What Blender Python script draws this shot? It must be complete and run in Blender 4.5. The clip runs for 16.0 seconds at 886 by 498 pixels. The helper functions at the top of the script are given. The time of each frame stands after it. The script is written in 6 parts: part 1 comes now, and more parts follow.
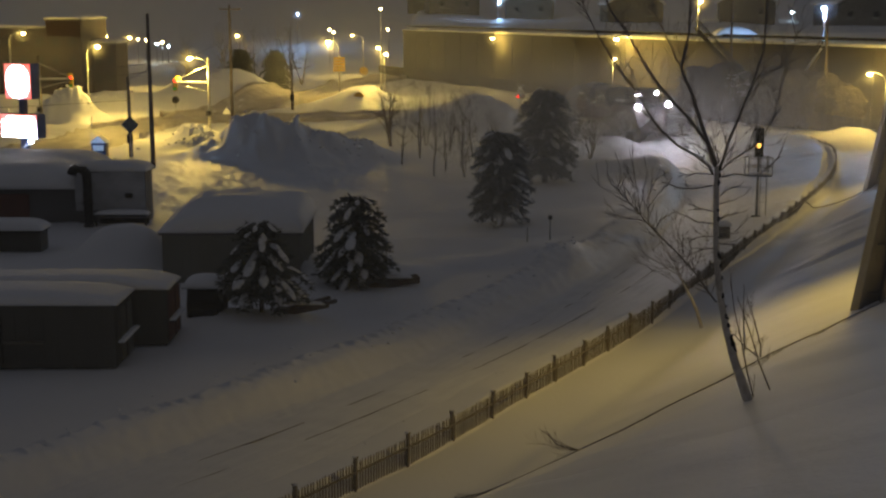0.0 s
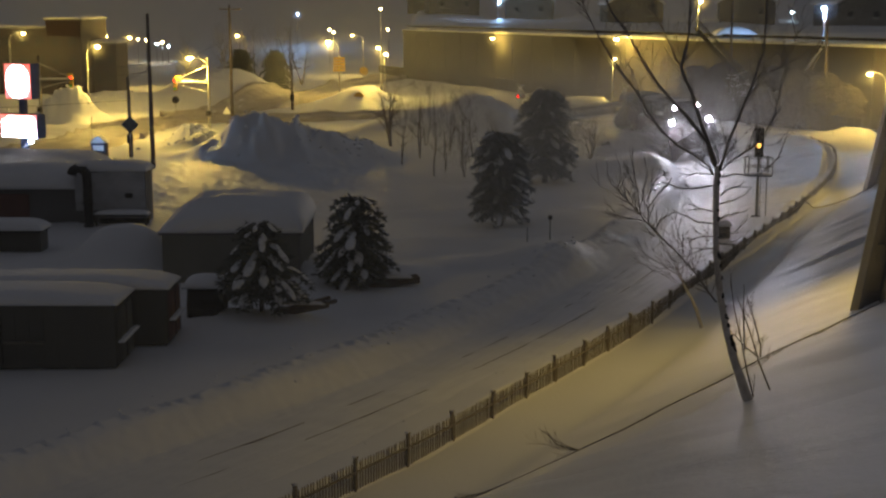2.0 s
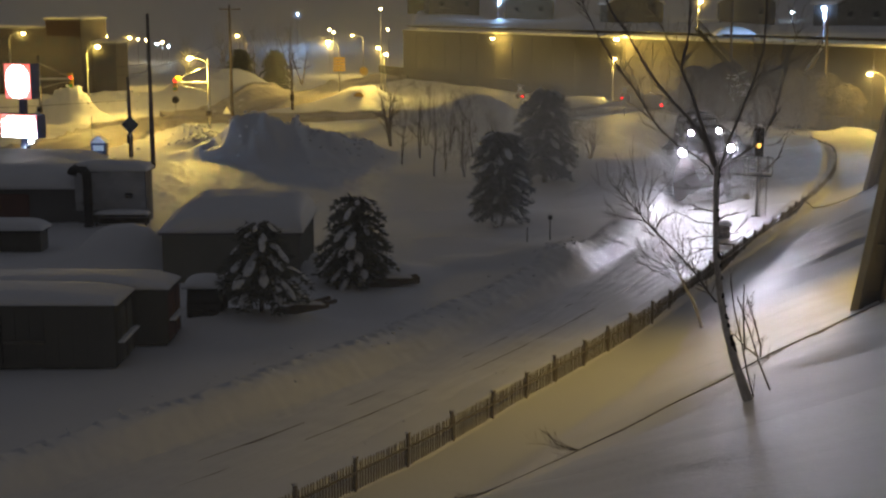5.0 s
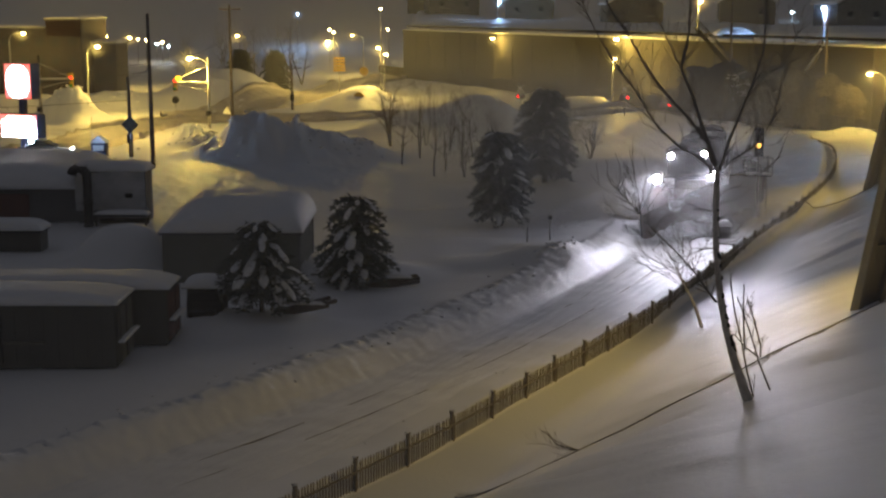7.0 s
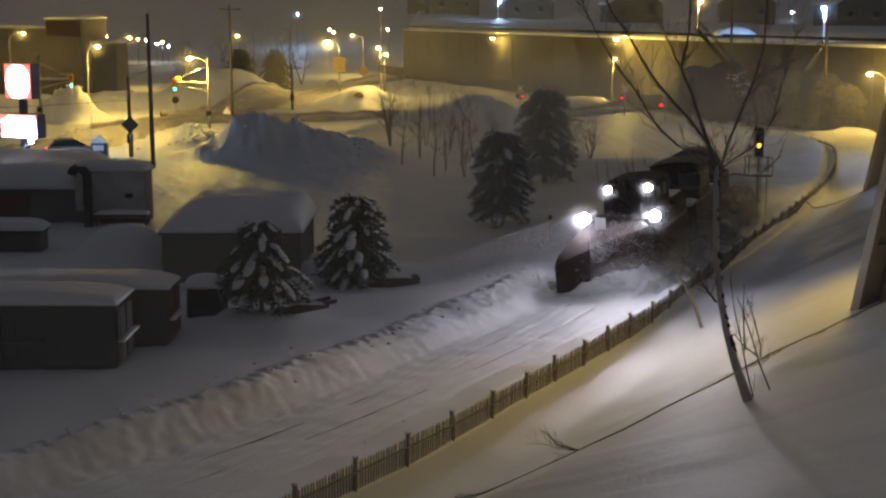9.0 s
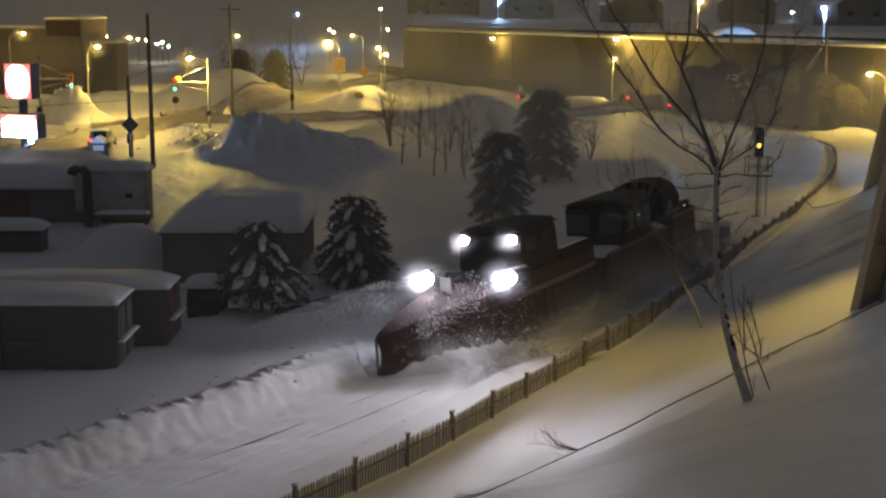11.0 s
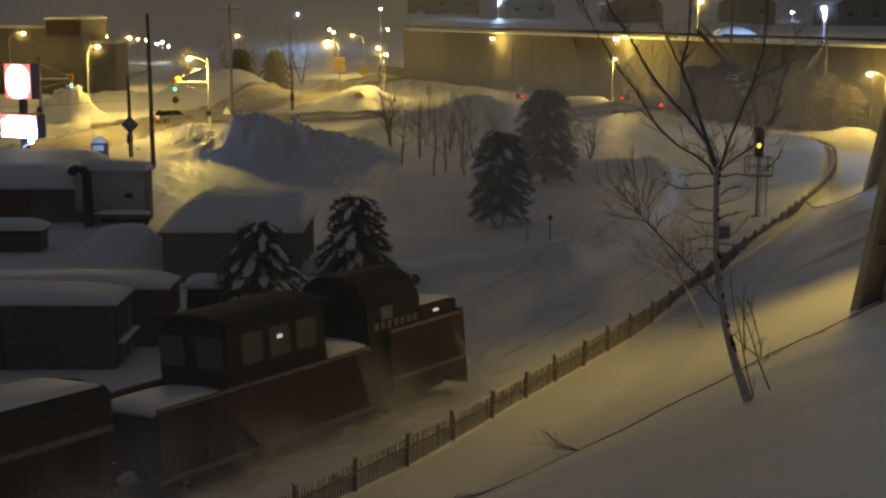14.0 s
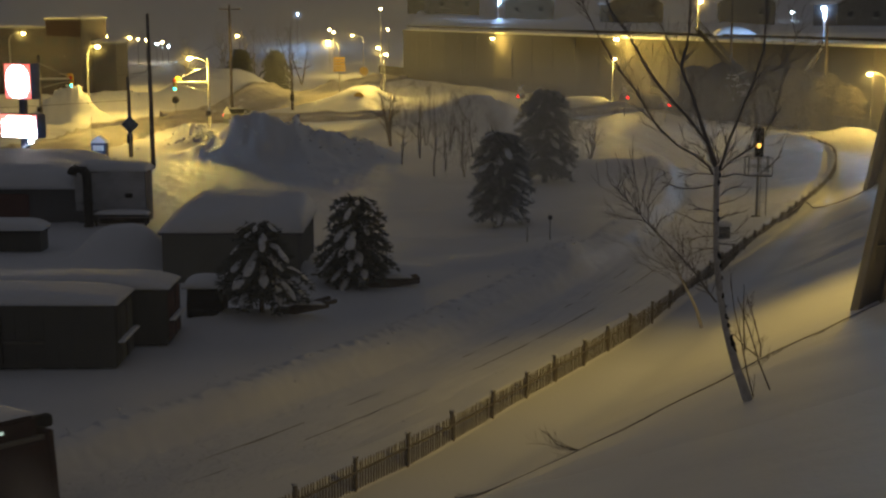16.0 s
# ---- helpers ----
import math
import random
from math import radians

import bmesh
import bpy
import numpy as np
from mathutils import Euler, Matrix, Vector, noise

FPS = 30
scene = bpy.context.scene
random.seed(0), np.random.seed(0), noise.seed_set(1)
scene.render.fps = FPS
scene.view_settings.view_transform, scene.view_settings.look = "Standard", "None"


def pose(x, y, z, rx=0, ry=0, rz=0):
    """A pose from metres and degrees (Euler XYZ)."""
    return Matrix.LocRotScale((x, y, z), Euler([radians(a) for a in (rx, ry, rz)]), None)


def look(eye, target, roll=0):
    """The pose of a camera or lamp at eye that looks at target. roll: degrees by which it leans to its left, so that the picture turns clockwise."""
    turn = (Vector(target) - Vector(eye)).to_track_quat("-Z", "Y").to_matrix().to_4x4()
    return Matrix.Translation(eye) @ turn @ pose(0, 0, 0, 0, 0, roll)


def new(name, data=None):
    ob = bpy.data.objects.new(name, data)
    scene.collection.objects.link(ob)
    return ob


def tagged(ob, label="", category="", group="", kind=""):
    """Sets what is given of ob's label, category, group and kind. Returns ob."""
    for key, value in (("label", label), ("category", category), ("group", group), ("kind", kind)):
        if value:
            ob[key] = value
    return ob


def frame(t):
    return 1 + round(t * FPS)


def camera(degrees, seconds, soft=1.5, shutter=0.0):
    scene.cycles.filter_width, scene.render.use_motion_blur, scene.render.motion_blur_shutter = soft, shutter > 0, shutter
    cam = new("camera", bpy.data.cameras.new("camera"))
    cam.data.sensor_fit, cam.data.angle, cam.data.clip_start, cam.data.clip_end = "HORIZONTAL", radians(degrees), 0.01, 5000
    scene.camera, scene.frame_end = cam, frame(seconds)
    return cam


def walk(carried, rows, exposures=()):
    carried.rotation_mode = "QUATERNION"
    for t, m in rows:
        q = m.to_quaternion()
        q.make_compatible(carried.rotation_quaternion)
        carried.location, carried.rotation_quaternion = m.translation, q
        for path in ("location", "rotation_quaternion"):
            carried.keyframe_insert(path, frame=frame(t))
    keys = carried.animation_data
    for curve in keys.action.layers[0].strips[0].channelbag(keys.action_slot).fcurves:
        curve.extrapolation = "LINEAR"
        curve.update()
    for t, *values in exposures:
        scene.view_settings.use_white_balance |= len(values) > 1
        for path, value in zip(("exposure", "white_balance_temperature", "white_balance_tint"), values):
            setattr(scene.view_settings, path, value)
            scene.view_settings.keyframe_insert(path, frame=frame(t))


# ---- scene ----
cam = camera(36.17, 16.0, soft=2.4, shutter=0.2)
CAM_POSE = look((0, 0, 12.7), (0, 100, 12.7 - 17.5417))
walk(cam, [(0, CAM_POSE), (16, CAM_POSE)], [(0, 0.0), (16, 0.0)])

# ---- light of the night ----
world = bpy.data.worlds.new("night_sky")
scene.world = world
world.use_nodes = True
bg = world.node_tree.nodes["Background"]
# town glow low in the sky, duller overhead
wn, wl = world.node_tree.nodes, world.node_tree.links
coord, split, ramp = wn.new("ShaderNodeTexCoord"), wn.new("ShaderNodeSeparateXYZ"), wn.new("ShaderNodeValToRGB")
wl.new(coord.outputs["Generated"], split.inputs[0])
wl.new(split.outputs["Z"], ramp.inputs[0])
wl.new(ramp.outputs[0], bg.inputs[0])
ramp.color_ramp.elements[0].color = (1.10, 1.02, 0.92, 1)
ramp.color_ramp.elements[1].position = 0.55
ramp.color_ramp.elements[1].color = (0.74, 0.77, 0.92, 1)
bg.inputs[1].default_value = 0.062

SODIUM = (1.0, 0.67, 0.13)
COLD = (0.35, 0.6, 1.0)


LAMPS = []      # every fixed lamp: place and power


def lamp_light(x, y, z, watts, colour, radius=0.18):
    d = bpy.data.lights.new("lamp_light", "POINT")
    d.energy, d.color, d.shadow_soft_size = watts, colour, radius
    ob = new("lamp_light", d)
    ob.location = (x, y, z)
    LAMPS.append((x, y, z, watts))
    return ob


def down_light(x, y, z, watts, aim, spread):
    """An unseen lamp above the view, its cone narrowed to the bank it lights."""
    d = bpy.data.lights.new("lamp_light", "SPOT")
    d.energy, d.color, d.shadow_soft_size = watts, SODIUM, 0.3
    d.spot_size, d.spot_blend = math.radians(spread), 0.8
    ob = new("lamp_light", d)
    ob.matrix_basis = look((x, y, z), aim)


# ---- plan of the track ----
CX, CY, R = -119.7, 122.2, 141.8     # centre and radius of the curve
RISE = 0.42                           # steepness of the bank beside the camera


def sway(s):
    """How far the rails lie outside the plain circle."""
    return float(np.interp(s, [-18, 1, 15, 50, 62, 76, 88], [0.0, -0.4, -1.0, -1.0, -0.7, -0.3, 0.0]))


def on_track(s, r=R, z=0.0):
    """A point s metres along the curve, at radius r."""
    a = -s / R
    return Vector((CX + r * math.cos(a), CY + r * math.sin(a), z))


CANT = 5.5      # degrees by which the curve leans inwards


def track_pose(s, z=0.0):
    a = -s / R
    p = on_track(s, R + 0.4 + sway(s))
    return pose(p.x, p.y, z + 0.07, 0, 0, math.degrees(math.atan2(-math.cos(a), math.sin(a)))) @ pose(0, 0, 0, CANT, 0, 0)


# the fence seen from above, from the lower end of the slope round to the crossing
FENCE_LINE = [(-9.0, 24.5), (-6.4, 28.0), (-3.62, 32.08), (-2.32, 34.13), (-1.04, 36.18), (0.23, 38.14), (1.5, 40.44), (2.79, 42.81), (4.0, 45.17), (5.2, 47.31),
              (6.33, 49.56), (7.49, 51.84), (8.64, 53.81), (13.72, 65.25), (21.41, 81.86), (27.85, 96.9), (31.5, 108.0), (34.3, 118.5), (34.9, 126.0), (34.2, 132.4), (32.9, 136.9), (30.6, 141.5)]


def fence_radius(y):
    return np.interp(y, [b for _, b in FENCE_LINE], [math.hypot(a - CX, b - CY) for a, b in FENCE_LINE])


def lattice(i, j, k):
    v = np.sin(i * 127.1 + j * 311.7 + k * 74.7) * 43758.5453
    return v - np.floor(v)


def vnoise(x, y, k=0):
    """Smooth value noise, -1 to 1."""
    x, y = np.asarray(x, float), np.asarray(y, float)
    i, j = np.floor(x), np.floor(y)
    u, v = x - i, y - j
    u, v = u * u * (3 - 2 * u), v * v * (3 - 2 * v)
    a = lattice(i, j, k) * (1 - u) + lattice(i + 1, j, k) * u
    b = lattice(i, j + 1, k) * (1 - u) + lattice(i + 1, j + 1, k) * u
    return 2 * (a * (1 - v) + b * v) - 1


def smooth(a, b, x):
    t = np.clip((x - a) / (b - a), 0, 1)
    return t * t * (3 - 2 * t)


WALL_A, WALL_B = (-8.0, 275.0), (58.0, 110.0)   # foot of the long retaining wall


def wall_x(y):
    return WALL_A[0] + (WALL_B[0] - WALL_A[0]) * (WALL_A[1] - y) / (WALL_A[1] - WALL_B[1])


# heaps of ploughed snow: x, y, half length, half depth, height, roughness
HEAPS = [(-15.4, 116.0, 5.0, 4.0, 3.2, 0.9), (-8.6, 119.0, 3.4, 3.0, 1.5, 0.4), (-1.0, 139.0, 7.5, 4.0, 2.5, 0.15),
         (5.2, 141.5, 4.5, 4.0, 2.3, 0.15), (-15.9, 67.0, 2.3, 2.2, 2.1, 0.08), (-43.0, 156.0, 3.4, 3.0, 3.6, 0.6),
         (-47.5, 147.0, 3.0, 2.5, 2.0, 0.5), (-11.5, 188.0, 4.0, 15.0, 2.0, 0.25), (-21.5, 124.0, 3.0, 2.0, 1.3, 0.4),
         (-23.5, 129.5, 2.2, 2.5, 1.8, 0.4), (17.5, 176.0, 5.0, 2.4, 1.2, 0.2), (-31.5, 192.0, 7.5, 15.0, 4.4, 0.12),
         (-43.0, 178.0, 5.0, 5.0, 2.0, 0.4), (43.0, 137.5, 3.4, 3.0, 0.8, 0.4), (12.8, 108.0, 3.6, 3.5, 0.7, 0.1),
         (17.2, 104.0, 2.2, 8.0, 0.6, 0.1), (-8.3, 53.0, 3.2, 2.4, 0.7, 0.1), (-4.2, 64.0, 3.5, 2.0, 0.5, 0.1),
         (5.2, 68.0, 2.0, 3.2, 0.55, 0.1), (1.5, 66.5, 2.2, 1.8, 0.25, 0.1)]


def height(x, y):
    """The height of the snow at x, y."""
    x, y = np.asarray(x, float), np.asarray(y, float)
    r = np.hypot(x - CX, y - CY)
    e = r - R
    near = smooth(170, 140, y)
    # yard and drifts on the inner side
    z = 0.25 + 0.16 * vnoise(x / 7, y / 9, 1) + 0.05 * vnoise(x / 1.9, y / 2.3, 2)
    f = fence_radius(y)
    s = -R * np.arctan2(y - CY, x - CX)
    edge = f - np.interp(y, [34, 45, 57, 64, 90], [2.0, 1.75, 1.3, 0.75, 0.8])
    # swept bed of the track
    bed = smooth(-3.6, -2.2, e) * smooth(edge, edge - 0.3, r)
    z = z * (1 - bed) + bed * (0.05 + 0.096 * e + 0.020 * vnoise(x / 0.8, y / 0.8, 3) + 0.022 * vnoise(e / 0.16, s / 1.7, 19))
    # ridge thrown up along the track: a broken crest of slabs, with a long back
    crest = np.interp(s, [40, 64, 71, 76, 83, 88, 96, 120], [-4.6, -4.7, -4.9, -4.6, -4.1, -3.9, -3.8, -3.8])
    saw = np.mod(s / 0.85 + 0.9 * vnoise(s / 1.7, e / 3, 21), 1.0)
    q = e - crest + 0.18 * vnoise(x / 2.7, y / 3.3, 6) + 0.07 * vnoise(x / 0.6, y / 0.8, 17)
    lump = 0.90 + 0.10 * vnoise(x / 3.1 + y / 9, y / 2.3, 4)
    face = np.where(q > 0, np.exp(-(q / 1.35) ** 2), 0.30 * np.exp(-(q / 0.35) ** 2) + 0.70 * np.exp(-(q / 2.6) ** 2))
    chips = np.exp(-((q + 0.1) / 0.30) ** 2) * (0.13 * saw + 0.08 * vnoise(x / 0.4, y / 0.5, 16) - 0.04)
    rough = chips + smooth(0, 0.5, q) * smooth(2.9, 1.4, q) * (0.022 * vnoise(x / 0.30, y / 0.34, 22) + 0.02 * vnoise(x / 1.1, y / 1.3, 23))
    z += near * (0.36 * face * lump + rough) * smooth(150, 110, y)
    # flat ledge between the swept bed and the fence, cut sharp on the track side
    z += near * (0.24 + 0.40 * np.clip((r - edge) / np.maximum(f - edge, 0.3), 0, 1) + 0.05 * vnoise(x / 1.5, y / 1.5, 7)) * smooth(edge - 0.12, edge + 0.14, r + 0.06 * vnoise(x / 0.7, y / 0.7, 24)) * smooth(f + 0.06, f - 0.34, r)
    # level way below the long slope, then the slope itself
    base = 145.4 + 13.0 * (np.clip((y - 70.0) / 64.0, 0, 1.1)) ** 1.5
    d = r - base - 0.8
    k = RISE * (1 - 0.75 * np.clip((y - 80) / 50, 0, 1))
    foot = np.interp(y, [20, 33.7, 38.7, 45.8, 51.6, 62.4, 80, 110], [3.7, 3.2, 2.7, 1.9, 1.5, 1.0, 1.0, 0.6])
    u = d - foot
    soft = np.where(u < 6, np.log1p(np.exp(np.minimum(u, 6) * 4.0)) / 4.0, u)
    slope = k * np.where(d < 11.8, 11.8 * soft / (11.8 - foot), np.minimum(d, 34))
    slope += smooth(1, 6, u) * (0.05 * vnoise(x / 5, y / 8, 8) + 0.03 * vnoise(x / 1.1, y / 1.6, 9))
    # drifts that run down the far end of the slope and along the inside of the fence
    slope += smooth(46, 60, y) * smooth(0.3, 3.0, u) * 0.10 * vnoise(s / 1.3 + 0.5 * d, d / 4.5, 25)
    z += near * smooth(74, 84, y) * smooth(3.0, 4.5, e) * smooth(f + 0.3, f - 0.4, r) * 0.30 * np.abs(vnoise(s / 1.6 + 0.5 * e, e / 4.0, 26))
    slope += smooth(0.5, 2.5, u) * 0.016 * vnoise(s / 0.45 + 0.35 * d, d / 2.6, 27)
    # furrows along the dark lines that cross the slope
    run = np.interp(x, [0.3, 2.1, 3.5, 5.03, 7.24, 9.93, 12.61, 15.5], [33.6, 31.9, 31.3, 31.75, 33.2, 35.0, 37.78, 41.5])
    slope -= smooth(-0.5, 1.5, x) * smooth(17, 14, x) * (0.07 * np.exp(-((y - run + 0.25) / 0.22) ** 2) + 0.05 * np.exp(-((y - run - 0.3) / 0.2) ** 2))
    z += slope * smooth(175, 140, y)
    # heaps
    for hx, hy, a, b, h, uneven in HEAPS:
        q = ((x - hx) / a) ** 2 + ((y - hy) / b) ** 2
        m = np.exp(-(q ** 1.4) * 0.9)
        z += h * m * (1 + uneven * (0.45 * vnoise(x / 1.6, y / 1.6, 10) + 0.22 * vnoise(x / 0.6, y / 0.6, 11)))
    # wheel ruts of the lot and the street
    lot = smooth(78, 88, y) * smooth(120, 108, y) * smooth(-24, -20, x) * smooth(-2, -8, x)
    z += lot * (0.12 * vnoise(x * 0.9 + y * 0.5, y / 2.6 - x * 0.2, 12) + 0.08 * vnoise(x / 0.45, y / 0.6, 15) + 0.04 * vnoise(x / 0.22, y / 0.3, 18))
    street = smooth(105, 125, y) * smooth(200, 180, y) * smooth(-22, -28, x)
    z += street * 0.18 * vnoise(x / 1.6, y / 1.1, 13)
    # ground beyond the wall, and the far hillside
    over = smooth(0.9, 2.2, x - wall_x(y))
    over = np.where(y > 275, smooth(-9, -6, x) * smooth(275, 279, y), over)
    over = over * smooth(100, 112, y)
    z = z * (1 - over) + over * (8.0 + 0.018 * np.maximum(y - 150, 0) + 0.7 * vnoise(x / 14, y / 14, 14))
    z += (1 - over) * smooth(255, 420, y) * 7.0
    z += smooth(300, 640, y) * 20 + smooth(640, 1500, np.hypot(x, y)) * 25
    return z


def ground_z(x, y):
    return float(height(np.array([x]), np.array([y]))[0])


# ---- materials ----
def material(name, colour, rough=0.6, metal=0.0, vary=0.25, scale=3.0, bump=0.15, fine=40.0, second=None, emit=0.0, trans=0.0):
    m = bpy.data.materials.new(name)
    m.use_nodes = True
    n, l = m.node_tree.nodes, m.node_tree.links
    b = n["Principled BSDF"]
    b.inputs["Roughness"].default_value, b.inputs["Metallic"].default_value = rough, metal
    c = n.new("ShaderNodeTexCoord")
    big, small = n.new("ShaderNodeTexNoise"), n.new("ShaderNodeTexNoise")
    big.inputs["Scale"].default_value, small.inputs["Scale"].default_value = scale, fine
    big.inputs["Detail"].default_value, small.inputs["Detail"].default_value = 5, 3
    l.new(c.outputs["Object"], big.inputs["Vector"])
    l.new(c.outputs["Object"], small.inputs["Vector"])
    ramp = n.new("ShaderNodeMixRGB")
    lo = second or tuple(v * (1 - vary) for v in colour)
    ramp.inputs[1].default_value, ramp.inputs[2].default_value = (*lo, 1), (*colour, 1)
    add = n.new("ShaderNodeMath")
    add.operation = "MULTIPLY_ADD"
    l.new(small.outputs["Fac"], add.inputs[0])
    add.inputs[1].default_value = 0.5
    half = n.new("ShaderNodeMath")
    half.operation = "MULTIPLY_ADD"
    l.new(big.outputs["Fac"], half.inputs[0])
    half.inputs[1].default_value, half.inputs[2].default_value = 1.6, -0.55
    l.new(half.outputs[0], add.inputs[2])
    clamp = n.new("ShaderNodeClamp")
    l.new(add.outputs[0], clamp.inputs[0])
    l.new(clamp.outputs[0], ramp.inputs[0])
    l.new(ramp.outputs[0], b.inputs["Base Color"])
    bm_ = n.new("ShaderNodeBump")
    bm_.inputs["Strength"].default_value, bm_.inputs["Distance"].default_value = bump, 0.05
    l.new(add.outputs[0], bm_.inputs["Height"])
    l.new(bm_.outputs[0], b.inputs["Normal"])
    return m


def glowing(name, colour, strength):
    m = bpy.data.materials.new(name)
    m.use_nodes = True
    b = m.node_tree.nodes["Principled BSDF"]
    b.inputs["Base Color"].default_value = (0.8, 0.8, 0.8, 1)
    b.inputs["Emission Color"].default_value, b.inputs["Emission Strength"].default_value = (*colour, 1), strength
    return m


def tinted(name, colour):
    """Coloured lens glass."""
    m = bpy.data.materials.new(name)
    m.use_nodes = True
    n, l = m.node_tree.nodes, m.node_tree.links
    t = n.new("ShaderNodeBsdfTransparent")
    t.inputs[0].default_value = (*colour, 1)
    g = n.new("ShaderNodeBsdfGlossy")
    g.inputs["Roughness"].default_value = 0.15
    mix = n.new("ShaderNodeMixShader")
    mix.inputs[0].default_value = 0.06
    l.new(t.outputs[0], mix.inputs[1])
    l.new(g.outputs[0], mix.inputs[2])
    l.new(mix.outputs[0], n["Material Output"].inputs[0])
    return m


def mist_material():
    """Thin white haze for snow dust, lamp halos and haze sheets: soft at the rim of every puff."""
    m = bpy.data.materials.new("dust_halo_haze")
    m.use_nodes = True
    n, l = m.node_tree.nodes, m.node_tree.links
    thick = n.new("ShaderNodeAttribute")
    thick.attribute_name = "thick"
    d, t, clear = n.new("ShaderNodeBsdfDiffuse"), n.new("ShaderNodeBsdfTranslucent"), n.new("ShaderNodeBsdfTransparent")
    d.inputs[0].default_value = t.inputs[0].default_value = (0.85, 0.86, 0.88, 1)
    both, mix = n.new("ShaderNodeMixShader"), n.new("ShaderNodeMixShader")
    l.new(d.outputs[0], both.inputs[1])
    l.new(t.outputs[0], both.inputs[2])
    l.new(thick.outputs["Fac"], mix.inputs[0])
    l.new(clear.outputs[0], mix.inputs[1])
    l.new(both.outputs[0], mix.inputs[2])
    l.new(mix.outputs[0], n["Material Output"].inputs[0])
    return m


MISTY = mist_material()
SNOW = material("snow", (0.80, 0.81, 0.83), 0.55, 0, 0.10, 0.35, 0.55, 7.0)
DIRTY = material("packed_snow", (0.58, 0.55, 0.50), 0.6, 0, 0.35, 0.6, 0.7, 6.0, second=(0.30, 0.27, 0.23))
CLEAN = material("loose_snow", (0.82, 0.83, 0.85), 0.6, 0, 0.08, 2.0, 0.5, 14.0)
STEEL = material("dark_steel", (0.05, 0.048, 0.045), 0.55, 0.6, 0.4, 4, 0.2, 30)
RAIL = material("rusty_rail", (0.34, 0.31, 0.28), 0.35, 0.8, 0.5, 2, 0.2, 30)
LEGP = material("grey_painted_steel", (0.22, 0.20, 0.18), 0.6, 0.1, 0.4, 1.2, 0.2, 14)
GALV = material("galvanised_steel", (0.42, 0.42, 0.41), 0.45, 0.7, 0.3, 5, 0.1, 40)
BLACK = material("black_paint", (0.016, 0.015, 0.014), 0.95, 0, 0.4, 3, 0.15, 30)
RED = material("red_paint", (0.050, 0.015, 0.011), 0.85, 0, 0.45, 1.5, 0.15, 25, second=(0.025, 0.013, 0.011))
PALE = material("pale_stripe", (0.18, 0.155, 0.125), 0.6, 0, 0.4, 3, 0.15, 25)
WHITEP = material("white_paint", (0.8, 0.8, 0.78), 0.5, 0, 0.12, 3, 0.1, 25)
FENCE = material("weathered_wood", (0.27, 0.23, 0.17), 0.8, 0, 0.5, 2.0, 0.4, 40)
POLEW = material("creosote_pole", (0.17, 0.145, 0.12), 0.85, 0, 0.45, 2.0, 0.4, 30)
BARK = material("dark_bark", (0.24, 0.21, 0.18), 0.9, 0, 0.5, 6, 0.5, 40)
BIRCH = material("birch_bark", (0.72, 0.68, 0.62), 0.8, 0, 0.5, 5, 0.4, 30, second=(0.32, 0.29, 0.25))
NEEDLE = material("frosted_needles", (0.48, 0.50, 0.52), 0.9, 0, 0.5, 2.2, 0.3, 9, second=(0.07, 0.08, 0.065))
SPRUCE = material("spruce_needles", (0.24, 0.25, 0.22), 0.9, 0, 0.5, 2.2, 0.3, 9, second=(0.06, 0.065, 0.05))
DARKLEAF = material("dark_needles", (0.17, 0.15, 0.11), 0.9, 0, 0.5, 3, 0.3, 30)
CONCRETE = material("concrete", (0.115, 0.105, 0.088), 0.85, 0, 0.45, 0.25, 0.4, 4.0)
BOARD = material("grey_barrier_board", (0.07, 0.065, 0.06), 0.85, 0, 0.4, 0.7, 0.3, 8)
BRICKM = material("brown_brick", (0.042, 0.026, 0.021), 0.9, 0, 0.4, 1.0, 0.3, 12)
SIDING = material("green_grey_siding", (0.10, 0.10, 0.085), 0.75, 0, 0.35, 0.8, 0.2, 14)
PALESIDE = material("pale_green_grey_siding", (0.22, 0.22, 0.19), 0.75, 0, 0.35, 0.8, 0.2, 14, second=(0.13, 0.13, 0.11))
METALS = material("grey_metal_siding", (0.16, 0.16, 0.165), 0.6, 0.1, 0.35, 0.7, 0.2, 14)
FROSTED = material("frosted_metal", (0.62, 0.63, 0.65), 0.7, 0, 0.3, 0.9, 0.3, 9, second=(0.30, 0.30, 0.30))
BOXRED = material("faded_red_panel", (0.16, 0.07, 0.055), 0.7, 0, 0.4, 1.2, 0.2, 14)
GLASSD = material("dark_glass", (0.02, 0.022, 0.025), 0.06, 0, 0.1, 1, 0.0, 5)
GLASSD.node_tree.nodes["Principled BSDF"].inputs["Specular IOR Level"].default_value = 0.2
SIGNRED = glowing("lit_red_sign", (1.0, 0.10, 0.06), 1.6)
SIGNWHITE = glowing("lit_white_sign", (1.0, 0.97, 1.0), 24.0)
SIGNBLUE = material("dark_blue_panel", (0.03, 0.04, 0.10), 0.5, 0, 0.2, 2, 0.1, 20)
BULB = glowing("sodium_bulb", (1.0, 0.72, 0.25), 60.0)
BULBC = glowing("cold_bulb", (0.6, 0.82, 1.0), 60.0)
FIXLIGHT = glowing("small_window_glow", (1.0, 0.75, 0.4), 1.5)
HEAD = glowing("headlight_glow", (0.97, 0.95, 1.14), 30000.0)
